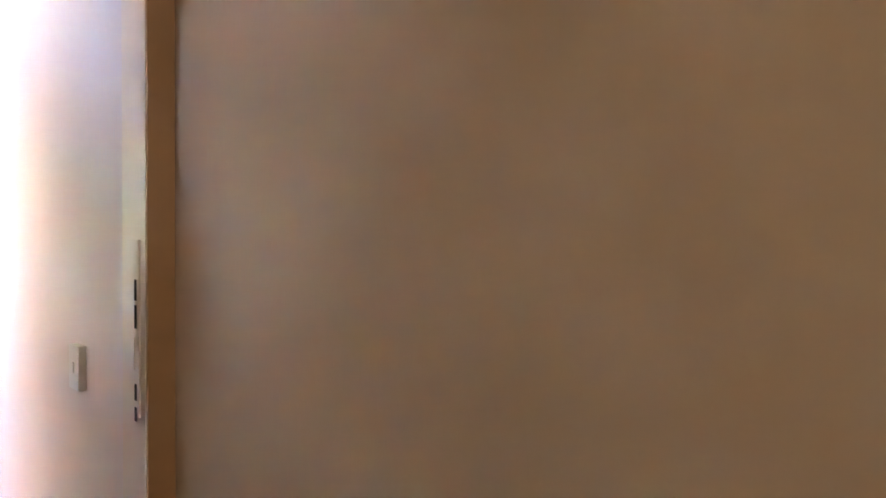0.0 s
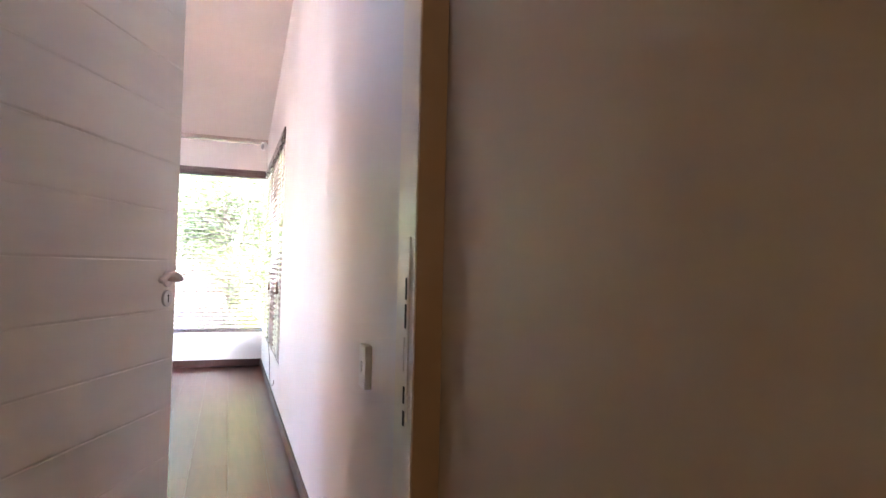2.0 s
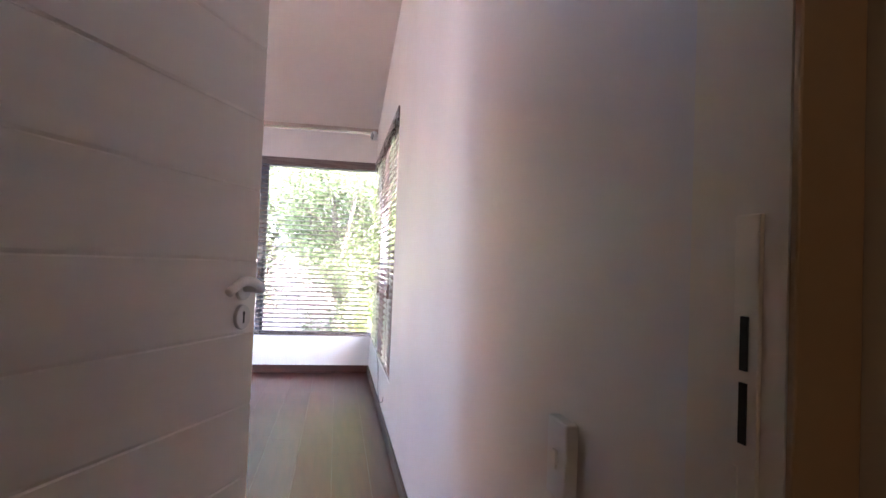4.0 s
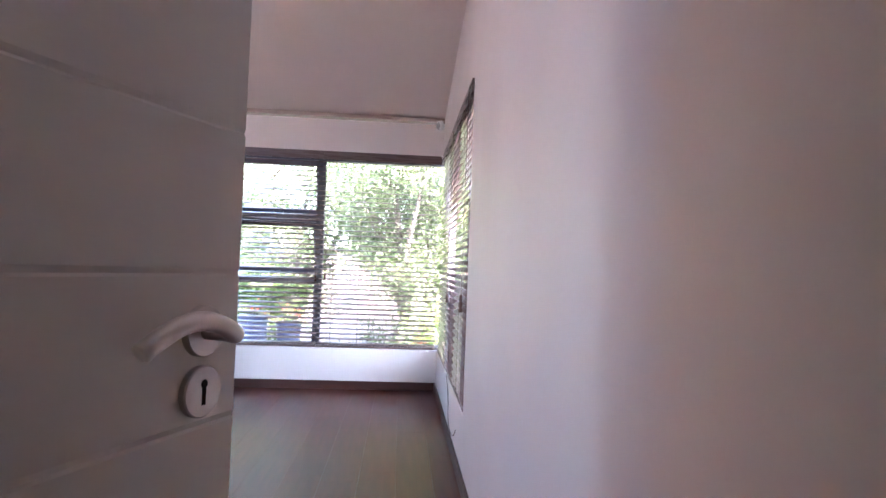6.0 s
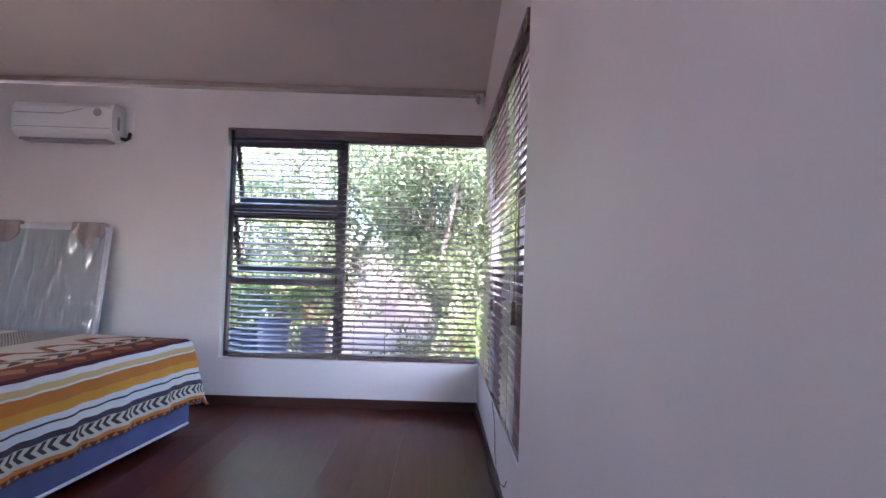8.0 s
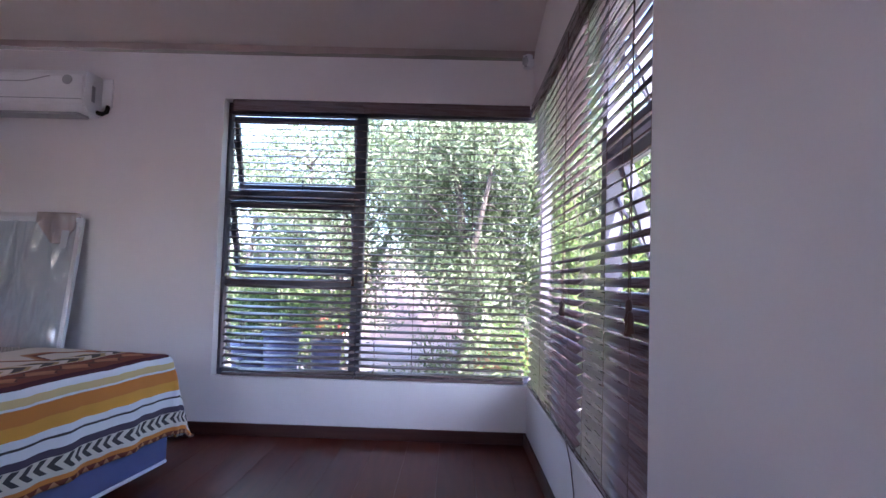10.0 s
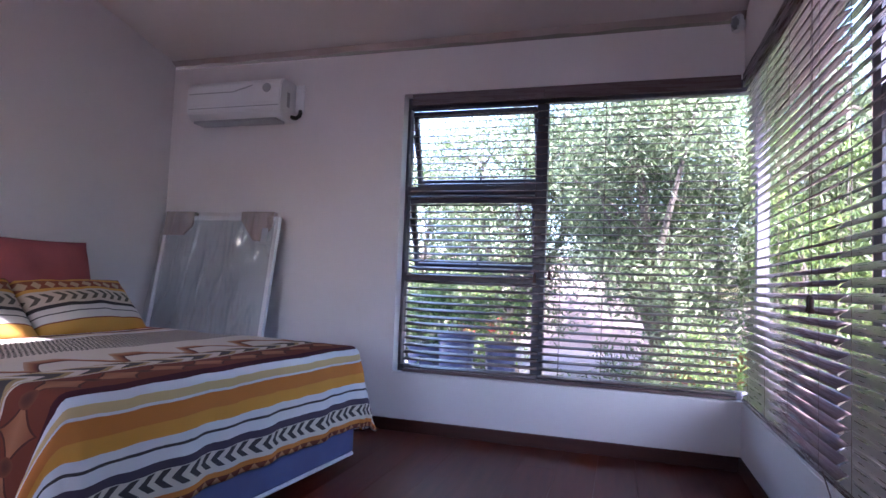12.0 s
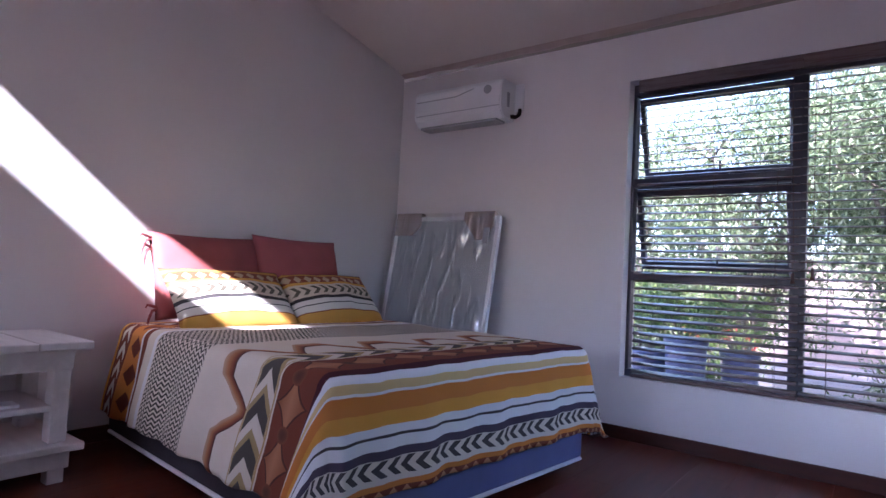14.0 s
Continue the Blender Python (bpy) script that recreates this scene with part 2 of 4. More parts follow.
def pillow_material():
    """The same cloth as pillow slip: bands up the front of the pillow."""
    n = Nodes("woven_pillow")
    sep = n.add("SeparateXYZ")
    n.put(n.add("UVMap", uv_map="cloth").outputs[0], sep.inputs[0])
    wob = n.m("MULTIPLY_ADD", n.noise(9, 2), 0.02, -0.01)
    v, u = n.m("ADD", sep.outputs[0], wob), n.m("ADD", sep.outputs[1], wob)
    cream, white = (0.60, 0.50, 0.38), (0.68, 0.64, 0.58)
    rust, yellow, dark = (0.24, 0.07, 0.03), (0.62, 0.33, 0.06), (0.035, 0.03, 0.03)
    col = n.ramp(u, ((0.0, yellow), (0.17, rust), (0.185, white), (0.29, dark), (0.305, white), (0.385, dark), (0.44, cream), (0.68, yellow), (0.73, rust), (0.88, yellow), (0.94, rust)), "CONSTANT")
    d = n.m("ABSOLUTE", n.m("SUBTRACT", u, 0.565))
    f = n.m("FRACT", n.m("DIVIDE", n.m("ADD", v, n.m("MULTIPLY", d, 0.42)), 0.062))
    col = n.mix(n.m("MULTIPLY", n.m("LESS_THAN", f, 0.45), n.m("LESS_THAN", d, 0.08)), col, (0.10, 0.085, 0.06))
    t = n.m("ABSOLUTE", n.m("SUBTRACT", n.m("MULTIPLY", n.m("FRACT", n.m("DIVIDE", v, 0.07)), 2.0), 1.0))
    e = n.m("ADD", t, n.m("DIVIDE", n.m("ABSOLUTE", n.m("SUBTRACT", u, 0.8)), 0.09))
    col = n.mix(n.m("LESS_THAN", e, 0.8), col, (0.5, 0.36, 0.22))
    n.bump(n.m("ADD", n.noise(600, 2), n.noise(16, 3)), 0.35, 0.003)
    return n.done(col, 0.9)


PILLOW = pillow_material()


# ---- building helpers ----
def box(bm, x0, x1, y0, y1, z0, z1, bevel=0.0, m=None):
    vs = [bm.verts.new((x, y, z)) for z in (z0, z1) for y in (y0, y1) for x in (x0, x1)]
    fs = [bm.faces.new([vs[i] for i in q]) for q in ((0, 2, 3, 1), (4, 5, 7, 6), (0, 1, 5, 4), (2, 6, 7, 3), (0, 4, 6, 2), (1, 3, 7, 5))]
    if m is not None:
        bmesh.ops.transform(bm, matrix=m, verts=vs)
    if bevel:
        es = list({e for f in fs for e in f.edges})
        bmesh.ops.bevel(bm, geom=es, offset=bevel, segments=2, affect="EDGES", profile=0.5)
    return vs


def prism(bm, poly, axis, a, b):
    """A polygon of two coordinates, drawn out along axis 'x' or 'y' from a to b."""
    def at(p, w):
        return (w, p[0], p[1]) if axis == "x" else (p[0], w, p[1])
    lo, hi = [bm.verts.new(at(p, a)) for p in poly], [bm.verts.new(at(p, b)) for p in poly]
    bm.faces.new(lo), bm.faces.new(hi[::-1])
    for i in range(len(poly)):
        j = (i + 1) % len(poly)
        bm.faces.new((lo[j], lo[i], hi[i], hi[j]))
    bmesh.ops.recalc_face_normals(bm, faces=bm.faces[:])


def tube(bm, pts, radii, seg=10):
    """A round bar through the points."""
    rings = []
    for i, p in enumerate(pts):
        p = Vector(p)
        d = (Vector(pts[min(i + 1, len(pts) - 1)]) - Vector(pts[max(i - 1, 0)])).normalized()
        a = d.cross((0, 0, 1) if abs(d.z) < 0.9 else (1, 0, 0)).normalized()
        b = d.cross(a)
        r = radii[i] if hasattr(radii, "__len__") else radii
        rings.append([bm.verts.new(p + r * (math.cos(k * math.tau / seg) * a + math.sin(k * math.tau / seg) * b)) for k in range(seg)])
    for r0, r1 in zip(rings, rings[1:]):
        for k in range(seg):
            bm.faces.new((r0[k], r0[(k + 1) % seg], r1[(k + 1) % seg], r1[k]))
    bm.faces.new(rings[0][::-1]), bm.faces.new(rings[-1])


def mesh_of(name, bm, material, smooth=False):
    me = bpy.data.meshes.new(name)
    bmesh.ops.recalc_face_normals(bm, faces=bm.faces[:])
    bm.to_mesh(me)
    bm.free()
    me.materials.append(material)
    if smooth:
        me.polygons.foreach_set("use_smooth", [True] * len(me.polygons))
    return me


def part(name, bm, material, parent=None, label="", smooth=False):
    ob = new(name, mesh_of(name, bm, material, smooth))
    if parent is not None:
        ob.parent = parent
    return tagged(ob, label)


def thing(name, label, category, m=None, group="", kind=""):
    ob = new(name)
    ob.empty_display_size = 0.1
    if m is not None:
        ob.matrix_basis = m
    return tagged(ob, label, category, group, kind)


def slab(name, material, parent, *dims, bevel=0.0, label="", smooth=False):
    bm = bmesh.new()
    box(bm, *dims, bevel=bevel)
    return part(name, bm, material, parent, label, smooth)


# ---- the room: far wall y = 6, window side wall x = 0, bed wall x = -3.81, door wall y = 0.42 to 0.53 ----
XL, YF, YD = -3.81, 6.0, 0.53
WX, WY, WB, WT = -1.985, 3.73, 0.35, 2.132


def cz(y):
    return 2.47 + 0.2 * (6.0 - y)


def wall(name, builder, label, material=WALL):
    bm = bmesh.new()
    builder(bm)
    return tagged(part(name, bm, material), label, "wall", kind="structure")


def far_wall(bm):
    box(bm, XL - 0.2, WX, YF, YF + 0.22, -0.25, cz(YF) - 0.05)
    box(bm, WX, 0.22, YF, YF + 0.22, -0.25, WB)
    box(bm, WX, 0.22, YF, YF + 0.22, WT, cz(YF) - 0.05)


def side_wall(bm):
    prism(bm, ((YD, -0.25), (WY, -0.25), (WY, cz(WY)), (YD, cz(YD))), "x", 0.0, 0.22)
    box(bm, 0, 0.22, WY, YF, -0.25, WB)
    prism(bm, ((WY, WT), (YF, WT), (YF, cz(YF)), (WY, cz(WY))), "x", 0.0, 0.22)


wall("wall_north", far_wall, "mauve white plastered wall with a corner window")
wall("wall_east", side_wall, "mauve white plastered wall running to the corner window")

wall("wall_west", lambda bm: prism(bm, ((0.42, -0.25), (YF, -0.25), (YF, cz(YF)), (0.42, cz(0.42))), "x", XL - 0.2, XL), "mauve white plastered wall behind the bed")


def door_wall(bm):
    box(bm, XL, -2.75, 0.42, YD, 0, 2.6)
    # opening for the added window, x from -2.75 to -1.8
    box(bm, -2.75, -1.8, 0.42, YD, 0, 0.9)
    box(bm, -2.75, -1.8, 0.42, YD, 1.85, 2.6)
    box(bm, -1.8, -0.94, 0.42, YD, 0, 2.6)
    box(bm, 0.04, 0.22, 0.42, YD, 0, 2.6)
    box(bm, -0.94, 0.04, 0.42, YD, 2.085, 2.6)
    box(bm, XL, 0.22, 0.42, YD, 2.6, cz(YD))


wall("wall_south", door_wall, "plastered door wall between hall and bedroom", HALLWALL)


# ceiling and roof, with the roof window over the bed side
SX0, SX1, SY0, SY1 = -3.62, -2.23, 0.56, 1.2


def sheet(bm, x0, x1, y0, y1, lift, thick):
    prism(bm, ((y0, cz(y0) + lift), (y1, cz(y1) + lift), (y1, cz(y1) + lift + thick), (y0, cz(y0) + lift + thick)), "x", x0, x1)


def holed(bm, x0, x1, y0, y1, lift, thick):
    sheet(bm, x0, SX0, y0, y1, lift, thick)
    sheet(bm, SX1, x1, y0, y1, lift, thick)
    sheet(bm, SX0, SX1, y0, SY0, lift, thick)
    sheet(bm, SX0, SX1, SY1, y1, lift, thick)


bm = bmesh.new()
holed(bm, XL, 0.0, YD, YF, 0.0, 0.04)
tagged(part("ceiling", bm, CEIL), "sloping mauve white painted ceiling", "ceiling", kind="structure")
bm = bmesh.new()
holed(bm, XL - 0.5, 0.3, 0.3, YF + 0.45, 0.045, 0.05)
tagged(part("roof", bm, ROOFING), "sloping sheet roof with wide eaves", "roof", kind="structure")

# wavy brown strip, the painted shadow line between ceiling and far wall
bm = bmesh.new()
rng = random.Random(4)
cols = []
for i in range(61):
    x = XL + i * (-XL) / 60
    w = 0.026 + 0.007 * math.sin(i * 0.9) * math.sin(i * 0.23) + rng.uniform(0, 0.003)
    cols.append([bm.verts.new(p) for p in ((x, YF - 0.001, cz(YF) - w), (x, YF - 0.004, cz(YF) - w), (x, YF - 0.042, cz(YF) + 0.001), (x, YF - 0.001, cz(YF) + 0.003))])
for a, b in zip(cols, cols[1:]):
    for k in range(4):
        bm.faces.new((a[k], a[(k + 1) % 4], b[(k + 1) % 4], b[k]))
tagged(part("joint_shade", bm, JOINTSHADE), "uneven brown strip standing in for the shadow line under the ceiling", "trim", kind="structure")

# subfloor and skirting
tagged(slab("floor", SKIRT, None, XL - 0.2, 0.22, 0.42, YF + 0.2, -0.2, -0.012), "glossy red brown laminate plank floor", "floor", kind="structure")
floor = bpy.data.objects["floor"]


def skirting(name, *dims):
    return tagged(slab(name, SKIRT, None, *dims, bevel=0.004), "dark red brown wooden skirting board", "skirting", kind="structure")


skirting("baseboard", XL, 0, YF - 0.016, YF, 0, 0.075)
skirting("baseboard", -0.016, 0, YD + 0.01, YF - 0.016, 0, 0.075)
skirting("baseboard", XL, XL + 0.016, YD, YF - 0.016, 0, 0.075)
skirting("baseboard", XL + 0.016, -0.96, YD, YD + 0.016, 0, 0.075)

# ---- hall ----
HX0, HX1, HY0 = -1.05, 0.045, -3.6
tagged(slab("floor_hall", FLOOR, None, HX0, HX1, HY0, 0.42, -0.2, -0.002), "red brown laminate hall floor", "floor", kind="structure")
tagged(slab("ceiling_hall", CEIL, None, HX0 - 0.15, HX1 + 0.15, HY0 - 0.15, 0.42, 2.6, 2.7), "flat hall ceiling", "ceiling", kind="structure")
wall("wall_hall_west", lambda bm: box(bm, HX0 - 0.15, HX0, HY0, 0.42, -0.2, 2.6), "warm white hall wall", HALLWALL)
wall("wall_hall_east", lambda bm: box(bm, HX1, HX1 + 0.15, HY0, 0.418, -0.2, 2.6), "warm white hall wall", HALLWALL)
wall("wall_hall_south", lambda bm: box(bm, HX0 - 0.15, HX1 + 0.15, HY0 - 0.15, HY0, -0.2, 2.6), "warm white hall wall", HALLWALL)
# unseen lamp, added behind the start of the walk to light the hall warmly
lamp_t = thing("hall_fill_lamp", "added unseen fill lamp in the hall, shaped as an opal ceiling lamp", "ceiling lamp", pose(-0.5, -2.6, 2.6))
bm = bmesh.new()
bmesh.ops.create_uvsphere(bm, u_segments=24, v_segments=10, radius=0.15)
bmesh.ops.scale(bm, vec=(1, 1, 0.45), verts=bm.verts)
bmesh.ops.translate(bm, vec=(0, 0, -0.06), verts=bm.verts)
shade = part("shade", bm, LAMPGLASS, lamp_t, smooth=True)
shade.visible_shadow = False
bm = bmesh.new()
tube(bm, ((0, 0, -0.03), (0, 0, 0)), 0.16, 24)
part("rim", bm, PLASTIC, lamp_t)
bulb = new("hall_fill_light", bpy.data.lights.new("hall_fill_light", "POINT"))
bulb.data.energy, bulb.data.color, bulb.data.shadow_soft_size = HALL_FILL, (1.0, 0.75, 0.52), 0.12
bulb.location = (-0.5, -2.6, 2.5)

# ---- door frame and door ----
dframe = thing("door_frame", "cream enamelled steel door frame with strike plate", "door frame", kind="structure")
for x0, x1, side in ((-0.015, 0.04, 1), (-0.94, -0.89, -1)):
    bm = bmesh.new()
    box(bm, x0, x1, 0.405, 0.545 if side < 0 else 0.53, 0, 2.08)
    part("jamb", bm, FRAMEPAINT, dframe)
bm = bmesh.new()
box(bm, -0.89, -0.015, 0.405, 0.53, 2.04, 2.08)
part("head", bm, FRAMEPAINT, dframe)
slab("architrave", OCHRE, dframe, -0.0145, 0.0445, 0.396, 0.4045, 0, 2.08, bevel=0.002, label="ochre painted hall face of the frame")
bm = bmesh.new()
box(bm, -0.019, -0.015, 0.43, 0.46, 0.78, 1.16, 0.001)
plate = part("strike_plate", bm, FRAMEPAINT, dframe, "painted strike plate with dark slots")
for z0, z1 in ((1.03, 1.075), (0.97, 1.02), (0.815, 0.85), (0.77, 0.80), (0.88, 0.95)):
    slab("slot", DARK if z1 - z0 < 0.06 else FRAMEPAINT, plate, -0.0205, -0.0188, 0.441 if z1 - z0 < 0.06 else 0.45, 0.45 if z1 - z0 < 0.06 else 0.455, z0, z1)

DOOR_TURN, LEAF = 66.5, 0.895
HANDLE, SPINDLE, KEYHOLE = LEAF - 0.055, 1.037, 0.976
door = thing("door_1", "white grooved wooden door standing open into the bedroom", "door", pose(-0.885, 0.53, 0.008, 0, 0, DOOR_TURN), kind="structure")
# leaf runs along local +x from the hinge; the hall face is local -y
edges = [e for e in [0.0] + [1.095 + k * 0.155 for k in range(-7, 6)] + [2.03] if 0 <= e <= 2.03]
for z0, z1 in zip(edges, edges[1:]):
    bm = bmesh.new()
    prism(bm, ((0.0022, z0), (0.0, z0 + 0.006), (0.0, z1 - 0.003), (0.0022, z1), (0.0378, z1), (0.04, z1 - 0.003), (0.04, z0 + 0.006), (0.0378, z0)), "x", 0.0, LEAF)
    part("board", bm, DOORPAINT, door)


def disc(bm, x, z, y0, y1, r, seg=36):
    tube(bm, ((x, y0, z), (x, y0 + (y1 - y0) * 0.8, z), (x, y1, z)), (r, r, r * 0.95), seg)


for face, s in ((0.0, -1), (0.04, 1)):
    bm = bmesh.new()
    disc(bm, HANDLE, SPINDLE, face, face + s * 0.008, 0.026)
    handle = part("door_handle", bm, STEEL, door, "curved brushed steel lever handle")
    # neck, bend and a lever that arches up and drops to its blunt end
    pts = [(HANDLE, face, SPINDLE), (HANDLE, face + s * 0.03, SPINDLE), (HANDLE - 0.003, face + s * 0.043, SPINDLE), (HANDLE - 0.011, face + s * 0.051, SPINDLE + 0.001)]
    for k in range(1, 13):
        f = k / 12
        pts.append((HANDLE - 0.011 - 0.109 * f, face + s * (0.054 - 0.006 * f * f), SPINDLE + 0.001 + 0.018 * math.sin(math.pi * f) - 0.006 * f * f))
    bm = bmesh.new()
    tube(bm, pts, [0.0085, 0.0085, 0.0088] + [0.009] * 13, 16)
    bmesh.ops.bevel(bm, geom=[e for q in bm.faces if len(q.verts) > 8 for e in q.edges], offset=0.0012, segments=1, affect="EDGES")
    part("lever", bm, STEEL, handle, smooth=True)
    bm = bmesh.new()
    disc(bm, HANDLE, KEYHOLE, face, face + s * 0.008, 0.026)
    rose = part("key_escutcheon", bm, STEEL, door, "round steel keyhole plate")
    lo, hi = min(face + s * 0.007, face + s * 0.0085), max(face + s * 0.007, face + s * 0.0085)
    bm = bmesh.new()
    disc(bm, HANDLE, KEYHOLE + 0.008, face + s * 0.007, face + s * 0.0085, 0.0045, 14)
    box(bm, HANDLE - 0.0026, HANDLE + 0.0026, lo, hi, KEYHOLE - 0.013, KEYHOLE + 0.008)
    part("keyhole", bm, DARK, rose)
for z in (0.25, 1.75):
    bm = bmesh.new()
    tube(bm, ((0, 0.045, z - 0.05), (0, 0.045, z + 0.05)), 0.006, 10)
    part("hinge", bm, STEEL, door)

# light switch beside the door
sw = thing("light_switch", "white plastic light switch plate on the wall", "light switch", pose(0, 0.85, 0.826))
slab("plate", PLASTIC, sw, -0.02, 0, -0.037, 0.037, -0.058, 0.058, bevel=0.003)
slab("rocker", PLASTIC, sw, -0.024, -0.019, -0.008, 0.008, -0.014, 0.014, bevel=0.002)

# ---- corner window ----
FY, FX = YF + 0.115, 0.115


def bar(name, parent, *dims):
    return slab(name, ALU, parent, *dims, bevel=0.003)


def top_hung(parent, x0, x1, z0, z1, swing):
    """A top hung sash in the plane y = 0, swung outwards (towards +y), with a stay."""
    s = part("sash", (lambda b: (box(b, x0, x1, -0.02, 0.02, -0.045, 0.0, 0.003), box(b, x0, x1, -0.02, 0.02, z0 - z1, z0 - z1 + 0.05, 0.003),
             box(b, x0, x0 + 0.026, -0.02, 0.02, z0 - z1 + 0.05, -0.045), box(b, x1 - 0.026, x1, -0.02, 0.02, z0 - z1 + 0.05, -0.045), b)[4])(bmesh.new()), ALU, parent)
    s.matrix_basis = pose(0, 0.025, z1, swing, 0, 0)
    p = slab("pane", GLASS, s, x0 + 0.02, x1 - 0.02, -0.003, 0.003, z0 - z1 + 0.04, -0.035)
    p.visible_shadow = False
    xm = (x0 + x1) / 2 + 0.03
    bm = bmesh.new()
    box(bm, xm - 0.05, xm + 0.05, -0.04, -0.01, z0 - z1 + 0.015, z0 - z1 + 0.03, 0.003)
    tube(bm, ((xm, -0.03, z0 - z1 + 0.02), (xm + 0.004, -0.045, z0 - z1 + 0.06), (xm + 0.008, -0.05, z0 - z1 + 0.1)), 0.006, 8)
    part("window_handle", bm, ALU, s)
    for xs in (x0 + 0.012, x1 - 0.012):
        bm = bmesh.new()
        h = z1 - z0
        tube(bm, ((xs, 0.0, z1 - h * 0.32), (xs, 0.025 + math.sin(radians(swing)) * h * 0.92, z1 - h * 0.92 * math.cos(radians(swing)))), 0.007, 6)
        part("stay", bm, ALU, parent)


def window(name, label, width, m, mirrored, mul):
    """Local x from 0 (corner) to width, local +y outwards; openers at the far end from the corner."""
    w = thing(name, label, "window", m, kind="structure")
    sg = -1 if mirrored else 1

    def X(a, b):
        return (min(sg * a, sg * b), max(sg * a, sg * b))
    bar("window_frame", w, *X(-0.05, width), -0.03, 0.03, WT - 0.075, WT - 0.0)
    bar("window_frame", w, *X(-0.05, width), -0.03, 0.03, WB, WB + 0.05)
    bar("window_frame", w, *X(width - 0.02, width), -0.03, 0.03, WB + 0.05, WT - 0.075)
    bar("mullion", w, *X(mul - 0.035, mul + 0.035), -0.035, 0.03, WB + 0.05, WT - 0.075)
    for zc in (0.96, 1.52):
        bar("transom", w, *X(mul + 0.035, width - 0.02), -0.032, 0.03, zc - 0.028, zc + 0.028)
    for x0, x1, z0, z1 in ((0.0, mul - 0.03, WB + 0.045, WT - 0.07), (mul + 0.03, width - 0.015, WB + 0.045, 0.94)):
        p = slab("pane", GLASS, w, *X(x0, x1), -0.003, 0.003, z0, z1)
        p.visible_shadow = False
    top_hung(w, *X(mul + 0.037, width - 0.024), 1.55, WT - 0.078, 17)
    top_hung(w, *X(mul + 0.037, width - 0.024), 0.99, 1.49, 17)
    return w


window("window_1", "bronze aluminium window with two open top hung sashes", -WX, pose(0, FY, 0), True, 1.1)
window("window_2", "bronze aluminium window with two open top hung sashes", YF - WY, pose(FX, YF, 0, 0, 0, -90), False, 1.5)
tagged(slab("window_corner_post", ALU, None, FX - 0.03, FX + 0.03, FY - 0.03, FY + 0.03, WB, WT, bevel=0.003), "slim bronze aluminium corner post", "window post", kind="structure")
tagged(slab("window_sill", WALL, None, WX, 0.09, YF + 0.002, YF + 0.06, WB, WB + 0.012, bevel=0.003), "white plastered sill", "window sill", kind="structure")
tagged(slab("window_sill", WALL, None, 0.002, 0.06, WY, YF, WB, WB + 0.012, bevel=0.003), "white plastered sill", "window sill", kind="structure")


# unseen window, added so that sun and sky brighten the room
w3 = thing("fill_window", "added unseen window in the door wall that lets in fill light", "window", pose(-2.275, 0.43, 0), kind="structure")
for d in ((-0.475, 0.475, -0.01, 0.01, 0.9, 0.94), (-0.475, 0.475, -0.01, 0.01, 1.81, 1.85), (-0.475, -0.435, -0.01, 0.01, 0.94, 1.81), (0.435, 0.475, -0.01, 0.01, 0.94, 1.81)):
    bar("window_frame", w3, *d)
slab("pane", GLASS, w3, -0.435, 0.435, -0.002, 0.002, 0.94, 1.81).visible_shadow = False

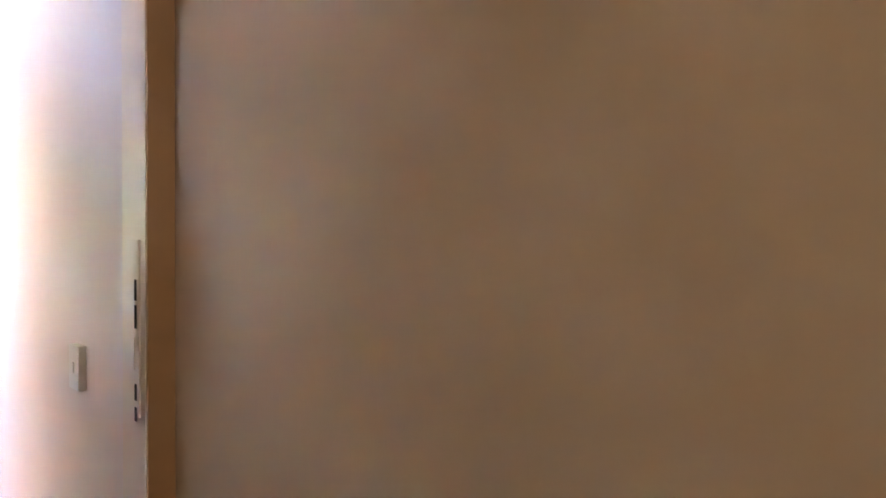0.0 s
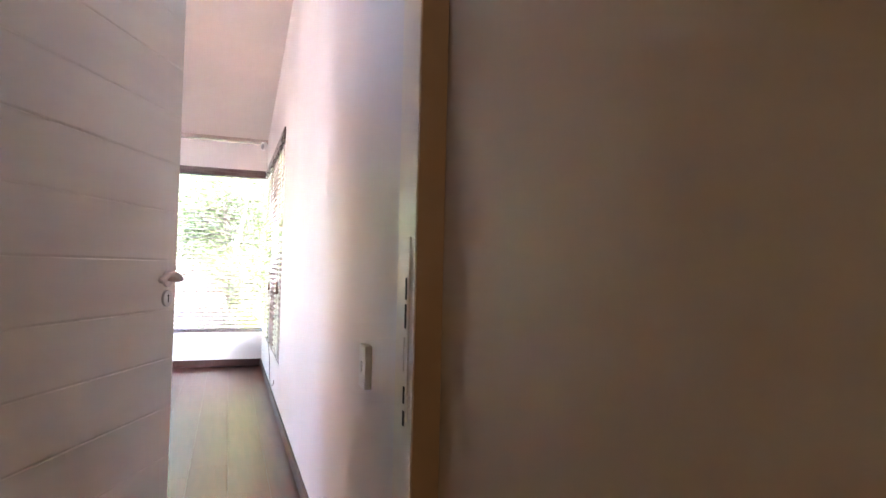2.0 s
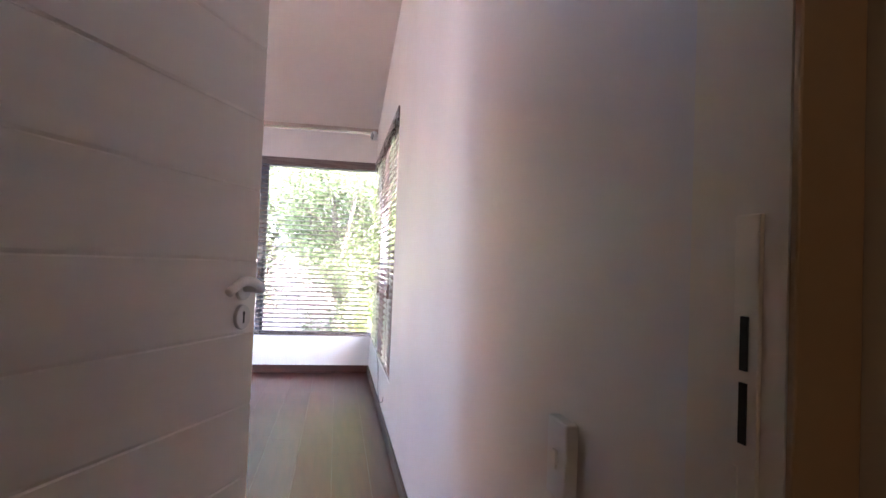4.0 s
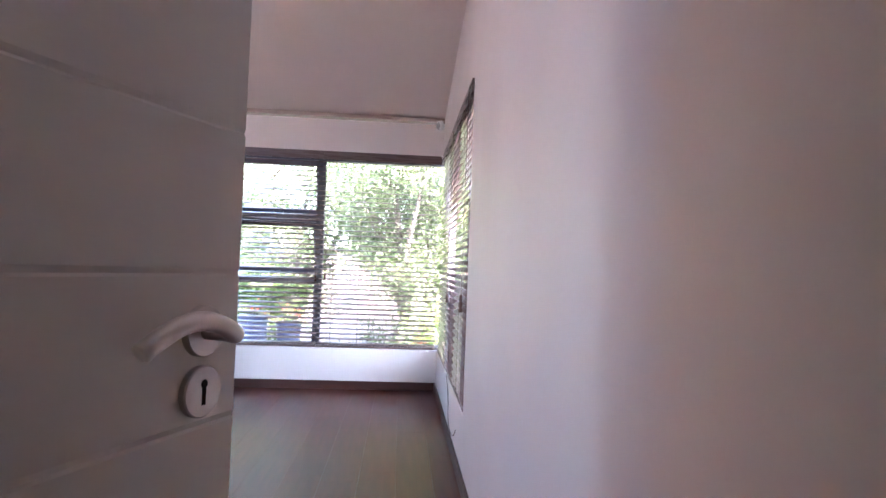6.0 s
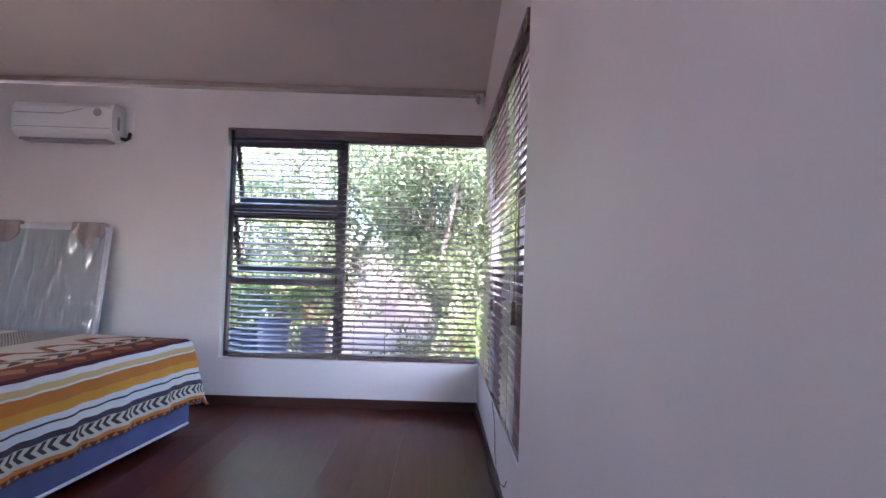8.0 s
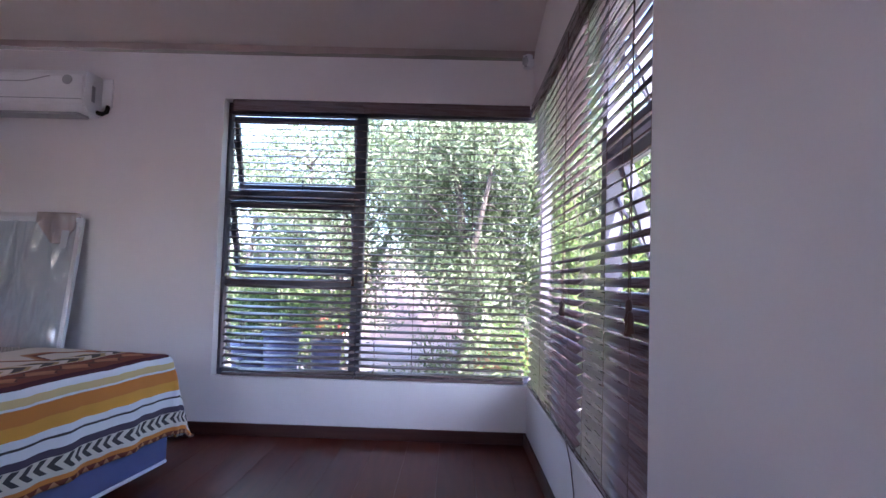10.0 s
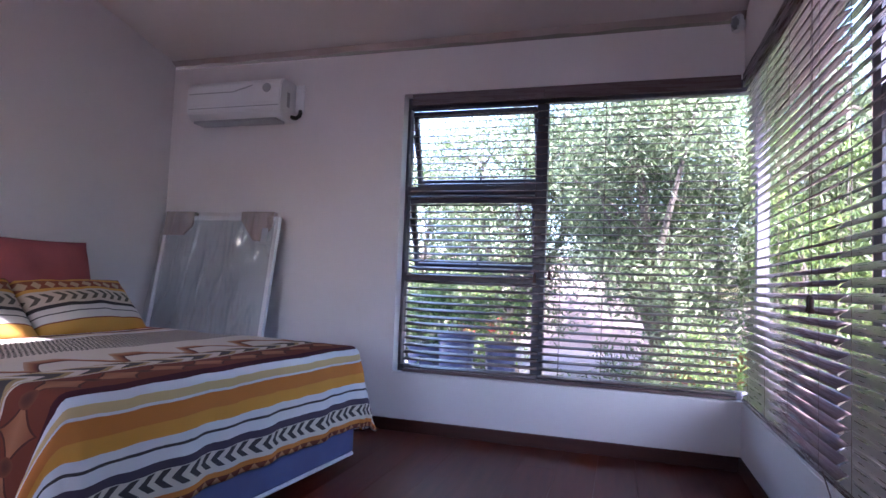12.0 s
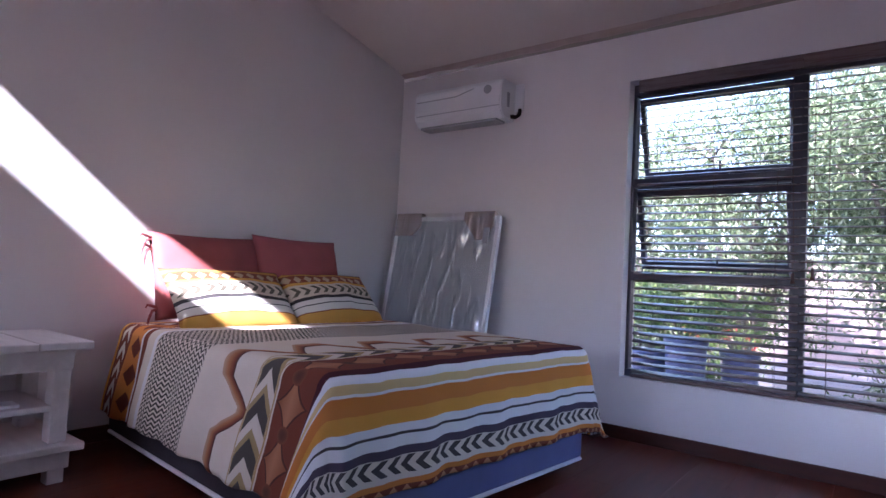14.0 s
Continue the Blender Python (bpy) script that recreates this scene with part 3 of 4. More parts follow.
# ---- venetian blinds ----
def blind(width, m, cords, tassels, tilt=-12.0):
    """Local x along the wall, local -y into the room; hangs from the window head."""
    b = thing("venetian_blind", "dark brown wooden venetian blind, lowered with open slats", "blind", m, "blinds in the corner window")
    slab("valance", SLATWOOD, b, 0.0, width, -0.032, -0.018, WT - 0.075, WT, bevel=0.003)
    slab("head_rail", SLATWOOD, b, 0.006, width - 0.006, -0.016, 0.03, WT - 0.06, WT - 0.004, bevel=0.002)
    z0, z1 = WB + 0.05, WT - 0.095
    count = round((z1 - z0) / 0.0435)
    bm = bmesh.new()
    n = 5
    rows = []
    for k in range(n):
        a = -0.025 + 0.05 * k / (n - 1)
        bow = 0.0025 * (1 - (a / 0.025) ** 2)
        rows.append([bm.verts.new((x, a, bow + h)) for h in (-0.0017, 0.0017) for x in (0.004, width - 0.004)])
    for r0, r1 in zip(rows, rows[1:]):
        for a, c in ((0, 1), (3, 2), (2, 0), (1, 3)):
            bm.faces.new((r0[a], r0[c], r1[c], r1[a]))
    for r in (rows[0], rows[-1]):
        bm.faces.new((r[0], r[1], r[3], r[2]))
    me = mesh_of("slat", bm, SLATWOOD, True)
    rnd = random.Random(round(width * 100))
    for i in range(count):
        s = new("slat", me)
        s.parent = b
        s.matrix_basis = pose(0, 0.004, z0 + (z1 - z0) * i / (count - 1), -tilt + rnd.uniform(-1.2, 1.2), rnd.uniform(-0.12, 0.12), 0)
    slab("bottom_rail", SLATWOOD, b, 0.003, width - 0.003, -0.022, 0.03, WB + 0.014, WB + 0.034, bevel=0.004)
    for x in cords:
        for y in (-0.022, 0.029):
            bm = bmesh.new()
            tube(bm, ((x, y, WB + 0.03), (x, y, WT - 0.06)), 0.0011, 5)
            part("ladder_cord", bm, CORD, b)
    for x, zt, dx in tassels:
        bm = bmesh.new()
        tube(bm, ((x, -0.04, WT - 0.06), (x + dx, -0.045, zt + 0.2), (x + dx, -0.045, zt)), 0.0014, 6)
        pc = part("pull_cord", bm, CORD, b)
        bm = bmesh.new()
        tube(bm, [(x + dx, -0.045, zt + 0.006), (x + dx, -0.045, zt), (x + dx, -0.045, zt - 0.012), (x + dx, -0.045, zt - 0.03), (x + dx, -0.045, zt - 0.05)], [0.003, 0.008, 0.0095, 0.008, 0.013], 12)
        part("tassel", bm, TASSEL, pc, smooth=True)
    return b


blind(0.845, pose(WX + 0.055, YF + 0.036, 0), (0.12, 0.43, 0.74), ((0.8, 1.0, 0.02),), -17.0)
blind(1.07, pose(-1.085, YF + 0.036, 0), (0.12, 0.36, 0.72, 0.97), ((0.06, 1.02, 0.0),))
blind(1.425, pose(0.022, 6.0, 0, 0, 0, -90), (0.15, 0.52, 0.9, 1.27), ((1.25, 0.93, 0.0), (1.262, 0.925, 0.012)), -24.0)
blind(0.815, pose(0.022, 4.565, 0, 0, 0, -90), (0.12, 0.41, 0.68), ((0.745, 0.97, 0.0), (0.74, 0.94, 0.02), (0.76, 0.93, -0.02)), -34.0)

# loose blind cord trailing below the sill
bm = bmesh.new()
tube(bm, [(-0.02, 4.62, 0.40), (-0.012, 4.56, 0.33), (-0.011, 4.5, 0.24), (-0.012, 4.47, 0.17), (-0.014, 4.36, 0.125), (-0.013, 4.2, 0.12), (-0.012, 4.05, 0.16), (-0.011, 3.98, 0.21)], 0.0022, 6)
tagged(part("blind_cord", bm, CORD, smooth=True), "thin brown blind cord trailing down the wall below the sill", "cord")

# motion sensor high in the corner
ms = thing("motion_sensor", "small white motion sensor in the corner under the ceiling", "sensor", pose(-0.045, 5.955, 2.40, 0, 0, -45))
slab("body", PLASTIC, ms, -0.028, 0.028, -0.02, 0.02, -0.045, 0.045, bevel=0.01)
bm = bmesh.new()
tube(bm, ((0, -0.012, -0.03), (0, -0.022, -0.02), (0, -0.022, 0.012), (0, -0.012, 0.02)), (0.016, 0.02, 0.02, 0.016), 14)
part("lens", bm, GREYPLASTIC, ms)
slab("bracket", PLASTIC, ms, -0.01, 0.01, 0.018, 0.06, -0.01, 0.03)

# ---- air conditioner on the far wall ----
ac = thing("air_conditioner", "white split air conditioner mounted high on the wall", "air conditioner", pose(-3.13, YF, 2.105))
bm = bmesh.new()
prism(bm, ((-0.005, -0.13), (-0.15, -0.13), (-0.195, -0.085), (-0.205, -0.04), (-0.2, 0.09), (-0.17, 0.13), (-0.005, 0.135)), "x", -0.385, 0.355)
bmesh.ops.bevel(bm, geom=[e for e in bm.edges], offset=0.008, segments=2, affect="EDGES")
body = part("body", bm, PLASTIC, ac)
slab("air_flap", GREYPLASTIC, ac, -0.34, 0.31, -0.175, -0.06, -0.15, -0.132, bevel=0.004, label="dark air outlet slot")
bm = bmesh.new()
tube(bm, [(-0.36 + 0.5 * k / 10, -0.2045, 0.045 + (0.012 * max(0, k - 7))) for k in range(11)], 0.003, 6)
part("front_groove", bm, GREYPLASTIC, ac)
bm = bmesh.new()
tube(bm, ((-0.36, -0.2045, -0.058), (0.345, -0.2045, -0.058)), 0.0025, 6)
part("panel_joint", bm, GREYPLASTIC, ac)
bm = bmesh.new()
tube(bm, ((0.25, -0.2, 0.06), (0.25, -0.2065, 0.06)), 0.03, 20)
part("badge", bm, GREYPLASTIC, ac, "round grey display badge")
slab("mounting_plate", PLASTIC, ac, 0.345, 0.42, -0.012, 0, -0.06, 0.13, bevel=0.003)
bm = bmesh.new()
tube(bm, ((0.34, -0.06, -0.1), (0.385, -0.05, -0.11), (0.4, -0.03, -0.09), (0.395, -0.01, -0.05)), 0.014, 10)
part("pipe", bm, DARK, ac, "black insulated pipe")
slab("side_grip", GREYPLASTIC, ac, 0.353, 0.359, -0.12, -0.09, -0.05, 0.05, bevel=0.002)

# ---- wrapped panel leaning in the corner ----
wp = thing("wrapped_panel", "grey panel in clear packing film leaning against the wall", "wrapped panel", pose(-3.27, 5.70, 0.0, -9.5, 0, 0))
PW, PH = 0.46, 1.375
slab("board", BOARD, wp, -PW + 0.03, PW - 0.03, 0.006, 0.03, 0.02, PH - 0.05)
for d in ((-PW, -PW + 0.03, 0, 0.035, 0, PH - 0.03), (PW - 0.03, PW, 0, 0.035, 0, PH - 0.03), (-PW + 0.03, PW - 0.03, 0, 0.035, PH - 0.06, PH - 0.03), (-PW + 0.03, PW - 0.03, 0, 0.035, 0, 0.03)):
    slab("frame_edge", PLASTIC, wp, *d, bevel=0.004)
for x0, x1, z0 in ((-PW + 0.0, -PW + 0.24, PH - 0.17), (PW - 0.29, PW - 0.04, PH - 0.2)):
    bm = bmesh.new()
    prism(bm, ((x0, PH), (x1, PH), (x1, PH - 0.1), ((x0 + x1) / 2 + 0.05, z0), (x1 - 0.02, z0) if x0 < 0 else (x0 + 0.12, z0), (x0, PH - 0.06 if x0 > 0 else z0)), "y", -0.006, 0.04)
    part("cardboard_corner", bm, CARD, wp, "brown cardboard corner guard")
bm = bmesh.new()
grid = []
for i in range(41):
    x = -PW - 0.012 + (2 * PW + 0.024) * i / 40
    col = []
    for j in range(51):
        zz = (PH - 0.01) * j / 50
        q = noise.noise(Vector((x * 9, 3.1, zz * 2.4))) * 0.014 + abs(noise.noise(Vector((x * 16 + zz * 3, 7.7, zz * 3)))) * 0.012
        col.append(bm.verts.new((x + noise.noise(Vector((x, 1, zz * 5))) * 0.008, -0.016 - q, zz)))
    grid.append(col)
for a, b in zip(grid, grid[1:]):
    for j in range(50):
        bm.faces.new((a[j], b[j], b[j + 1], a[j + 1]))
film_ob = part("packing_film", bm, FILM, wp, "clear wrinkled packing film", True)
film_ob.visible_shadow = False
bm = bmesh.new()
box(bm, PW - 0.1, PW - 0.055, -0.024, -0.02, PH - 0.23, PH - 0.12)
part("sticker", bm, GREYPLASTIC, wp)

# ---- bed ----
BX0, BX1, BY0, BY1 = XL + 0.09, -1.97, 3.76, 5.31
BED_TURN = pose(-1.97, 4.53, 0, 0, 0, -1.5) @ pose(1.97, -4.5, 0) @ pose(-2.86, 4.57, 0, 0, 0, -4) @ pose(2.86, -4.535, 0)
bed_base = thing("bed_base", "blue cloth covered bed base with white piping", "bed base", BED_TURN)
slab("body", BASECLOTH, bed_base, BX0, BX1, BY0, BY1, 0.045, 0.33, bevel=0.025)
bm = bmesh.new()
pts = [(BX0 + 0.03, BY0 - 0.002, 0.055), (BX1 - 0.03, BY0 - 0.002, 0.055), (BX1 - 0.008, BY0 + 0.01, 0.055), (BX1 + 0.002, BY0 + 0.03, 0.055), (BX1 + 0.002, BY1 - 0.03, 0.055), (BX1 - 0.03, BY1, 0.055)]
tube(bm, pts, 0.009, 8)
part("piping", bm, BASETRIM, bed_base, "white piping along the bottom edge")
# dark panel that puts the near side's shade into colour
slab("shade_panel", SIDESHADE, bed_base, BX0 + 0.02, BX1 - 0.03, BY0 - 0.005, BY0 + 0.02, 0.066, 0.325, bevel=0.004, label="dark plum grey panel standing in for shade on the base's near side")
for x in (BX0 + 0.15, BX1 - 0.15):
    for y in (BY0 + 0.15, BY1 - 0.15):
        bm = bmesh.new()
        tube(bm, ((x, y, 0), (x, y, 0.06)), 0.03, 12)
        part("foot", bm, DARK, bed_base)
tagged(slab("mattress", MATTRESS, None, BX0, BX1, BY0, BY1, 0.33, 0.568, bevel=0.05, smooth=True), "dusky rose covered mattress on the bed base", "mattress").matrix_basis = BED_TURN


def bedspread():
    """One draped sheet: flat on the mattress, rounded over its edges and hanging in soft folds."""
    top, r = 0.584, 0.05
    x_head, x_fold, y0, y1 = BX0 + 0.12, BX1 + 0.012, BY0 - 0.012, BY1 + 0.012
    drop_foot, drop_side = 0.37, 0.41
    nu, nv = 150, 150
    length, width = x_fold - x_head, y1 - y0

    def hang(d):
        """Out and down for a run d past the fold."""
        if d < 0:
            return d, 0.0
        if d < r * math.pi / 2:
            a = d / r
            return r * math.sin(a), -r * (1 - math.cos(a))
        return r, -r - (d - r * math.pi / 2)
    bm = bmesh.new()
    uv = bm.loops.layers.uv.new("cloth")
    vs, ws = [], {}
    for i in range(nu + 1):
        u = -length + (length + drop_foot) * i / nu
        row = []
        for j in range(nv + 1):
            v = -drop_side + (width + 2 * drop_side) * j / nv
            side = -1 if v < width / 2 else 1
            a, b = max(0.0, u + r), max(0.0, (-v if side < 0 else v - width) + r)
            turn = math.atan2(b, a) if a + b > 0 else 0.0
            run = (a ** 5 + b ** 5) ** 0.2
            out, drop = hang(run)
            down = max(0.0, -drop - 0.05)
            corner = math.sin(2 * turn) ** 2 if a > 0 and b > 0 else 0.0
            # folds gather as the cloth hangs; corners fall outwards
            f = 0.011 * min(1, down / 0.2)
            along = v if turn < math.pi / 4 else u
            out += f * (math.sin(along * 16 + 1.3) + 0.6 * math.sin(along * 33)) + 0.02 * min(1, down / 0.3) + 0.22 * corner * down
            x = x_fold - r + (out * math.cos(turn) if a > 0 else u + r)
            gap = out * math.sin(turn) if b > 0 else (-v if side < 0 else v - width) + r
            y = (y0 + r - gap) if side < 0 else (y1 - r + gap)
            z = top + drop
            if side < 0:
                x -= 0.3 * down * math.sin(turn)
            z += 0.006 * noise.noise(Vector((x * 3.2, y * 3.2, 0.3))) + 0.003 * noise.noise(Vector((x * 11, y * 9, 1.3)))
            z = max(z, 0.15 + 0.01 * math.sin(v * 21 + u * 13))
            p = bm.verts.new((x, y, z))
            ws[p] = (u, v)
            row.append(p)
        vs.append(row)
    for a, b in zip(vs, vs[1:]):
        for j in range(nv):
            fc = bm.faces.new((a[j], b[j], b[j + 1], a[j + 1]))
            for lp in fc.loops:
                lp[uv].uv = ws[lp.vert]
    border = [[p.co.copy() for p in vs[-1][::3]], [row[0].co.copy() for row in vs[::3]], [row[-1].co.copy() for row in vs[::3]]]
    ob = part("bedspread", bm, WOVEN, smooth=True)
    ob.matrix_basis = BED_TURN
    for rim in (border[0], border[1], border[2]):
        hem = bmesh.new()
        tube(hem, rim, 0.0045, 6)
        part("hem", hem, CORD, ob, "stitched brown hem", True)
    sol = ob.modifiers.new("thick", "SOLIDIFY")
    sol.thickness, sol.offset = 0.006, 1.0
    return tagged(ob, "woven bedspread with orange, white and rust zigzag bands over the bed", "bedspread")


bedspread()


def pillow(name, label, material, w, h, t, m, flange=0.0):
    """A cushion in the local x (width) and y (height) plane, belly to +z."""
    bm = bmesh.new()
    uv = bm.loops.layers.uv.new("cloth")
    n = 28
    for sgn in (1, -1):
        rows, ws = [], {}
        for i in range(n + 1):
            row = []
            for j in range(n + 1):
                a, b = 2 * i / n - 1, 2 * j / n - 1
                ea, eb = max(0.0, 1 - abs(a) ** 2.5), max(0.0, 1 - abs(b) ** 2.5)
                hgt = t / 2 * (ea * eb) ** 0.55
                x, y = a * w / 2 * (1 - 0.04 * (1 - b * b)), b * h / 2 * (1 - 0.05 * (1 - a * a))
                q = noise.noise(Vector((x * 7 + w, y * 7, sgn + h))) * 0.02 * (ea * eb) + noise.noise(Vector((x * 19, y * 19, sgn * 2 + w))) * 0.005 * ea * eb
                p = bm.verts.new((x, y, sgn * (hgt + q)))
                ws[p] = (x + w / 2, (b + 1) / 2)
                row.append(p)
            rows.append(row)
        for a, b in zip(rows, rows[1:]):
            for j in range(n):
                q = (a[j], b[j], b[j + 1], a[j + 1])
                fc = bm.faces.new(q if sgn > 0 else q[::-1])
                for lp in fc.loops:
                    lp[uv].uv = ws[lp.vert]
    bmesh.ops.remove_doubles(bm, verts=bm.verts, dist=0.0008)
    ob = part(name, bm, material, smooth=True)
    ob.matrix_basis = m
    return tagged(ob, label, "pillow", "pillows on the bed")


def propped(x, y, z, lean, turn=0.0, roll=0.0):
    """A pillow standing at the head: width along world y, leaning back to the wall by lean degrees from upright."""
    return pose(x, y, z) @ pose(0, 0, 0, 0, 0, 90 + turn) @ pose(0, 0, 0, 90 - lean, 0, 0) @ pose(0, 0, 0, 0, 0, roll)


rose = pillow("pillow", "dusky rose pillow propped against the wall, partly sunlit", SHAM, 0.64, 0.46, 0.19, propped(-3.65, 4.34, 0.83, 16, 0, 1))
for dx, dz, bend in ((0.02, 0.19, 0.03), (0.0, 0.14, 0.02), (0.01, -0.17, 0.03)):
    bm = bmesh.new()
    for w in (-0.012, 0.012):
        tube(bm, ((-0.30 + dx, dz, 0.0), (-0.335, dz + w, 0.012), (-0.345 - bend * 0.5, dz + w * 3 - 0.02, 0.02), (-0.335 - bend, dz + w * 4 - 0.045, 0.01)), (0.006, 0.008, 0.006, 0.002), 6)
    part("tie", bm, SHAM, rose, "dark rose ribbon tie")
pillow("pillow", "dusky rose pillow propped against the wall", SHAM, 0.64, 0.46, 0.19, propped(-3.63, 4.93, 0.86, 15, 0, 0))
pillow("pillow", "woven striped pillow slip leaning on the rose pillow, partly sunlit", PILLOW, 0.70, 0.40, 0.16, propped(-3.44, 4.36, 0.715, 42, 0, 0))
pillow("pillow", "woven striped pillow slip leaning on the rose pillow", PILLOW, 0.70, 0.40, 0.16, propped(-3.45, 5.05, 0.715, 42, 0, 0))

# ---- bedside table ----
ns = thing("bedside_table", "white painted rustic wooden bedside table with open shelves", "bedside table", pose(-3.53, 3.345, 0))
rnd = random.Random(5)
ys = (-0.30, -0.105, 0.09, 0.285)
for a, b in zip(ys, ys[1:]):
    slab("top_board", WHITEWOOD, ns, -0.26, 0.26 + rnd.uniform(-0.004, 0.004), a + 0.002, b - 0.002, 0.53, 0.56, bevel=0.005)
slab("apron", WHITEWOOD, ns, 0.185, 0.205, -0.25, 0.235, 0.445, 0.53, bevel=0.003)
slab("apron", WHITEWOOD, ns, -0.205, -0.185, -0.25, 0.235, 0.445, 0.53, bevel=0.003)
for y in (-0.25, 0.215):
    slab("apron", WHITEWOOD, ns, -0.185, 0.185, y, y + 0.02, 0.445, 0.53, bevel=0.003)
for x in (-0.2, 0.13):
    for y in (-0.245, 0.165):
        slab("leg", WHITEWOOD, ns, x, x + 0.07, y, y + 0.065, 0.16, 0.446, bevel=0.005)
slab("shelf", WHITEWOOD, ns, -0.2, 0.2, -0.2, 0.18, 0.285, 0.31, bevel=0.004)
slab("base_board", WHITEWOOD, ns, -0.25, 0.25, -0.29, 0.28, 0.13, 0.16, bevel=0.006)
slab("plinth", WHITEWOOD, ns, -0.2, 0.215, -0.25, 0.24, 0.06, 0.13, bevel=0.004)
for x in (-0.18, 0.14):
    for y in (-0.24, 0.17):
        slab("foot", WHITEWOOD, ns, x, x + 0.06, y, y + 0.06, 0.0, 0.065, bevel=0.004)
bk = slab("notepad", PLASTIC, None, -3.45, -3.36, 3.295, 3.415, 0.311, 0.322, bevel=0.002)
tagged(bk, "small white notepad on the bedside table shelf", "notepad")

# ---- garden ----
bm = bmesh.new()
box(bm, -150, 150, -150, 250, -0.6, -0.25)
tagged(part("ground", bm, PAVE), "pale paved and sandy garden ground", "ground", kind="structure")
gw = thing("garden_wall", "terracotta plastered garden wall behind the trees", "garden wall", pose(0, 14.5, -0.25), kind="structure")
slab("wall_body", GARDENWALL, gw, -25, 25, 0, 0.25, 0, 1.7)
slab("coping", GARDENWALL, gw, -25, 25, -0.05, 0.3, 1.7, 1.8, bevel=0.02)
gw2 = thing("garden_wall", "terracotta plastered garden wall behind the trees", "garden wall", pose(11.0, 0, -0.25), kind="structure")
slab("wall_body", GARDENWALL, gw2, 0, 0.25, -20, 14.45, 0, 1.7)


pb = thing("planter", "low terracotta raised planter in the garden", "planter", pose(0.9, 10.9, -0.25))
for k in range(4):
    for q in range(7):
        slab("block", TERRACOTTA, pb, -1.05 + q * 0.3 + (k % 2) * 0.05, -0.76 + q * 0.3 + (k % 2) * 0.05, -0.15, 0.15, k * 0.1, k * 0.1 + 0.094)
slab("coping", TERRACOTTA, pb, -1.1, 1.15, -0.2, 0.2, 0.4, 0.45, bevel=0.01)


def leaves(name, centres, count, size, material, parent, seed):
    """Many small pointed leaves scattered round twig ends."""
    g = np.random.default_rng(seed)
    c = np.asarray(centres)[g.integers(0, len(centres), count)]
    p = c[:, :3] + g.normal(0, 1, (count, 3)) * c[:, 3:4] * (0.75, 0.75, 0.6)
    d = g.normal(0, 1, (count, 3)) + (0, 0, 0.2)
    d /= np.linalg.norm(d, axis=1)[:, None]
    s = np.cross(d, g.normal(0, 1, (count, 3)))
    s /= np.linalg.norm(s, axis=1)[:, None]
    ln = (size * g.uniform(0.7, 1.3, count))[:, None]
    v = np.stack([p, p + d * ln * 0.5 + s * ln * 0.11, p + d * ln, p + d * ln * 0.5 - s * ln * 0.11], 1).reshape(-1, 3)
    f = np.arange(count * 4).reshape(-1, 4)
    me = bpy.data.meshes.new(name)
    me.from_pydata(v.tolist(), [], f.tolist())
    me.materials.append(material)
    ob = new(name, me)
    ob.parent = parent
    return ob


def tree(label, x, y, height, spread, count, seed, trunk=0.11, size=0.085, low=0.3, material=None):
    t = thing("tree", label, "tree", pose(x, y, -0.27), "garden trees")
    g = random.Random(seed)
    bm = bmesh.new()
    fork = height * low
    base = [(0, 0, 0), (g.uniform(-0.05, 0.05), g.uniform(-0.05, 0.05), fork * 0.5), (g.uniform(-0.1, 0.1), g.uniform(-0.1, 0.1), fork)]
    tube(bm, base, (trunk * 1.3, trunk, trunk * 0.85), 10)
    ends = []
    for k in range(6):
        a = k * math.tau / 6 + g.uniform(-0.4, 0.4)
        p = Vector(base[2])
        tip = Vector((math.cos(a) * spread * g.uniform(0.5, 0.8), math.sin(a) * spread * g.uniform(0.5, 0.8), height * g.uniform(0.6, 0.92)))
        mid = p.lerp(tip, 0.5) + Vector((g.uniform(-0.2, 0.2), g.uniform(-0.2, 0.2), g.uniform(-0.1, 0.2)))
        tube(bm, (p, p.lerp(mid, 0.5) + Vector((0, 0, 0.05)), mid, tip), (trunk * 0.6, trunk * 0.48, trunk * 0.34, trunk * 0.1), 7)
        for q in range(11):
            f = g.uniform(0.15, 1.0)
            s = p.lerp(mid, f * 2) if f < 0.5 else mid.lerp(tip, f * 2 - 1)
            e = s + Vector((g.uniform(-1, 1), g.uniform(-1, 1), g.uniform(-0.5, 0.7))) * spread * 0.42
            tube(bm, (s, s.lerp(e, 0.5) + Vector((0, 0, 0.04)), e), (trunk * 0.16, trunk * 0.1, trunk * 0.04), 5)
            ends += [(*e, spread * 0.13), (*s.lerp(e, 0.6), spread * 0.12)]
        ends.append((*tip, spread * 0.16))
    part("trunk", bm, BARK, t, smooth=True)
    leaves("crown", ends, count, size, material or OLIVE, t, seed)
    return t


tree("grey green olive tree in full leaf", -0.3, 9.2, 4.3, 2.1, 52000, 1, low=0.14, size=0.085)
tree("grey green olive tree in full leaf", 1.5, 9.0, 4.4, 2.0, 42000, 2, low=0.15, size=0.085)
tree("grey green olive tree in full leaf", -2.0, 10.2, 3.6, 1.9, 32000, 3, low=0.13, size=0.085)
tree("grey green olive tree in full leaf", 0.4, 11.6, 4.2, 2.3, 26000, 9, low=0.1, size=0.095)
tree("grey green olive tree in full leaf", 2.8, 12.0, 5.2, 2.5, 26000, 4, low=0.12, size=0.11)
tree("grey green olive tree in full leaf", -3.9, 11.6, 3.6, 2.1, 22000, 7, low=0.12, size=0.1)
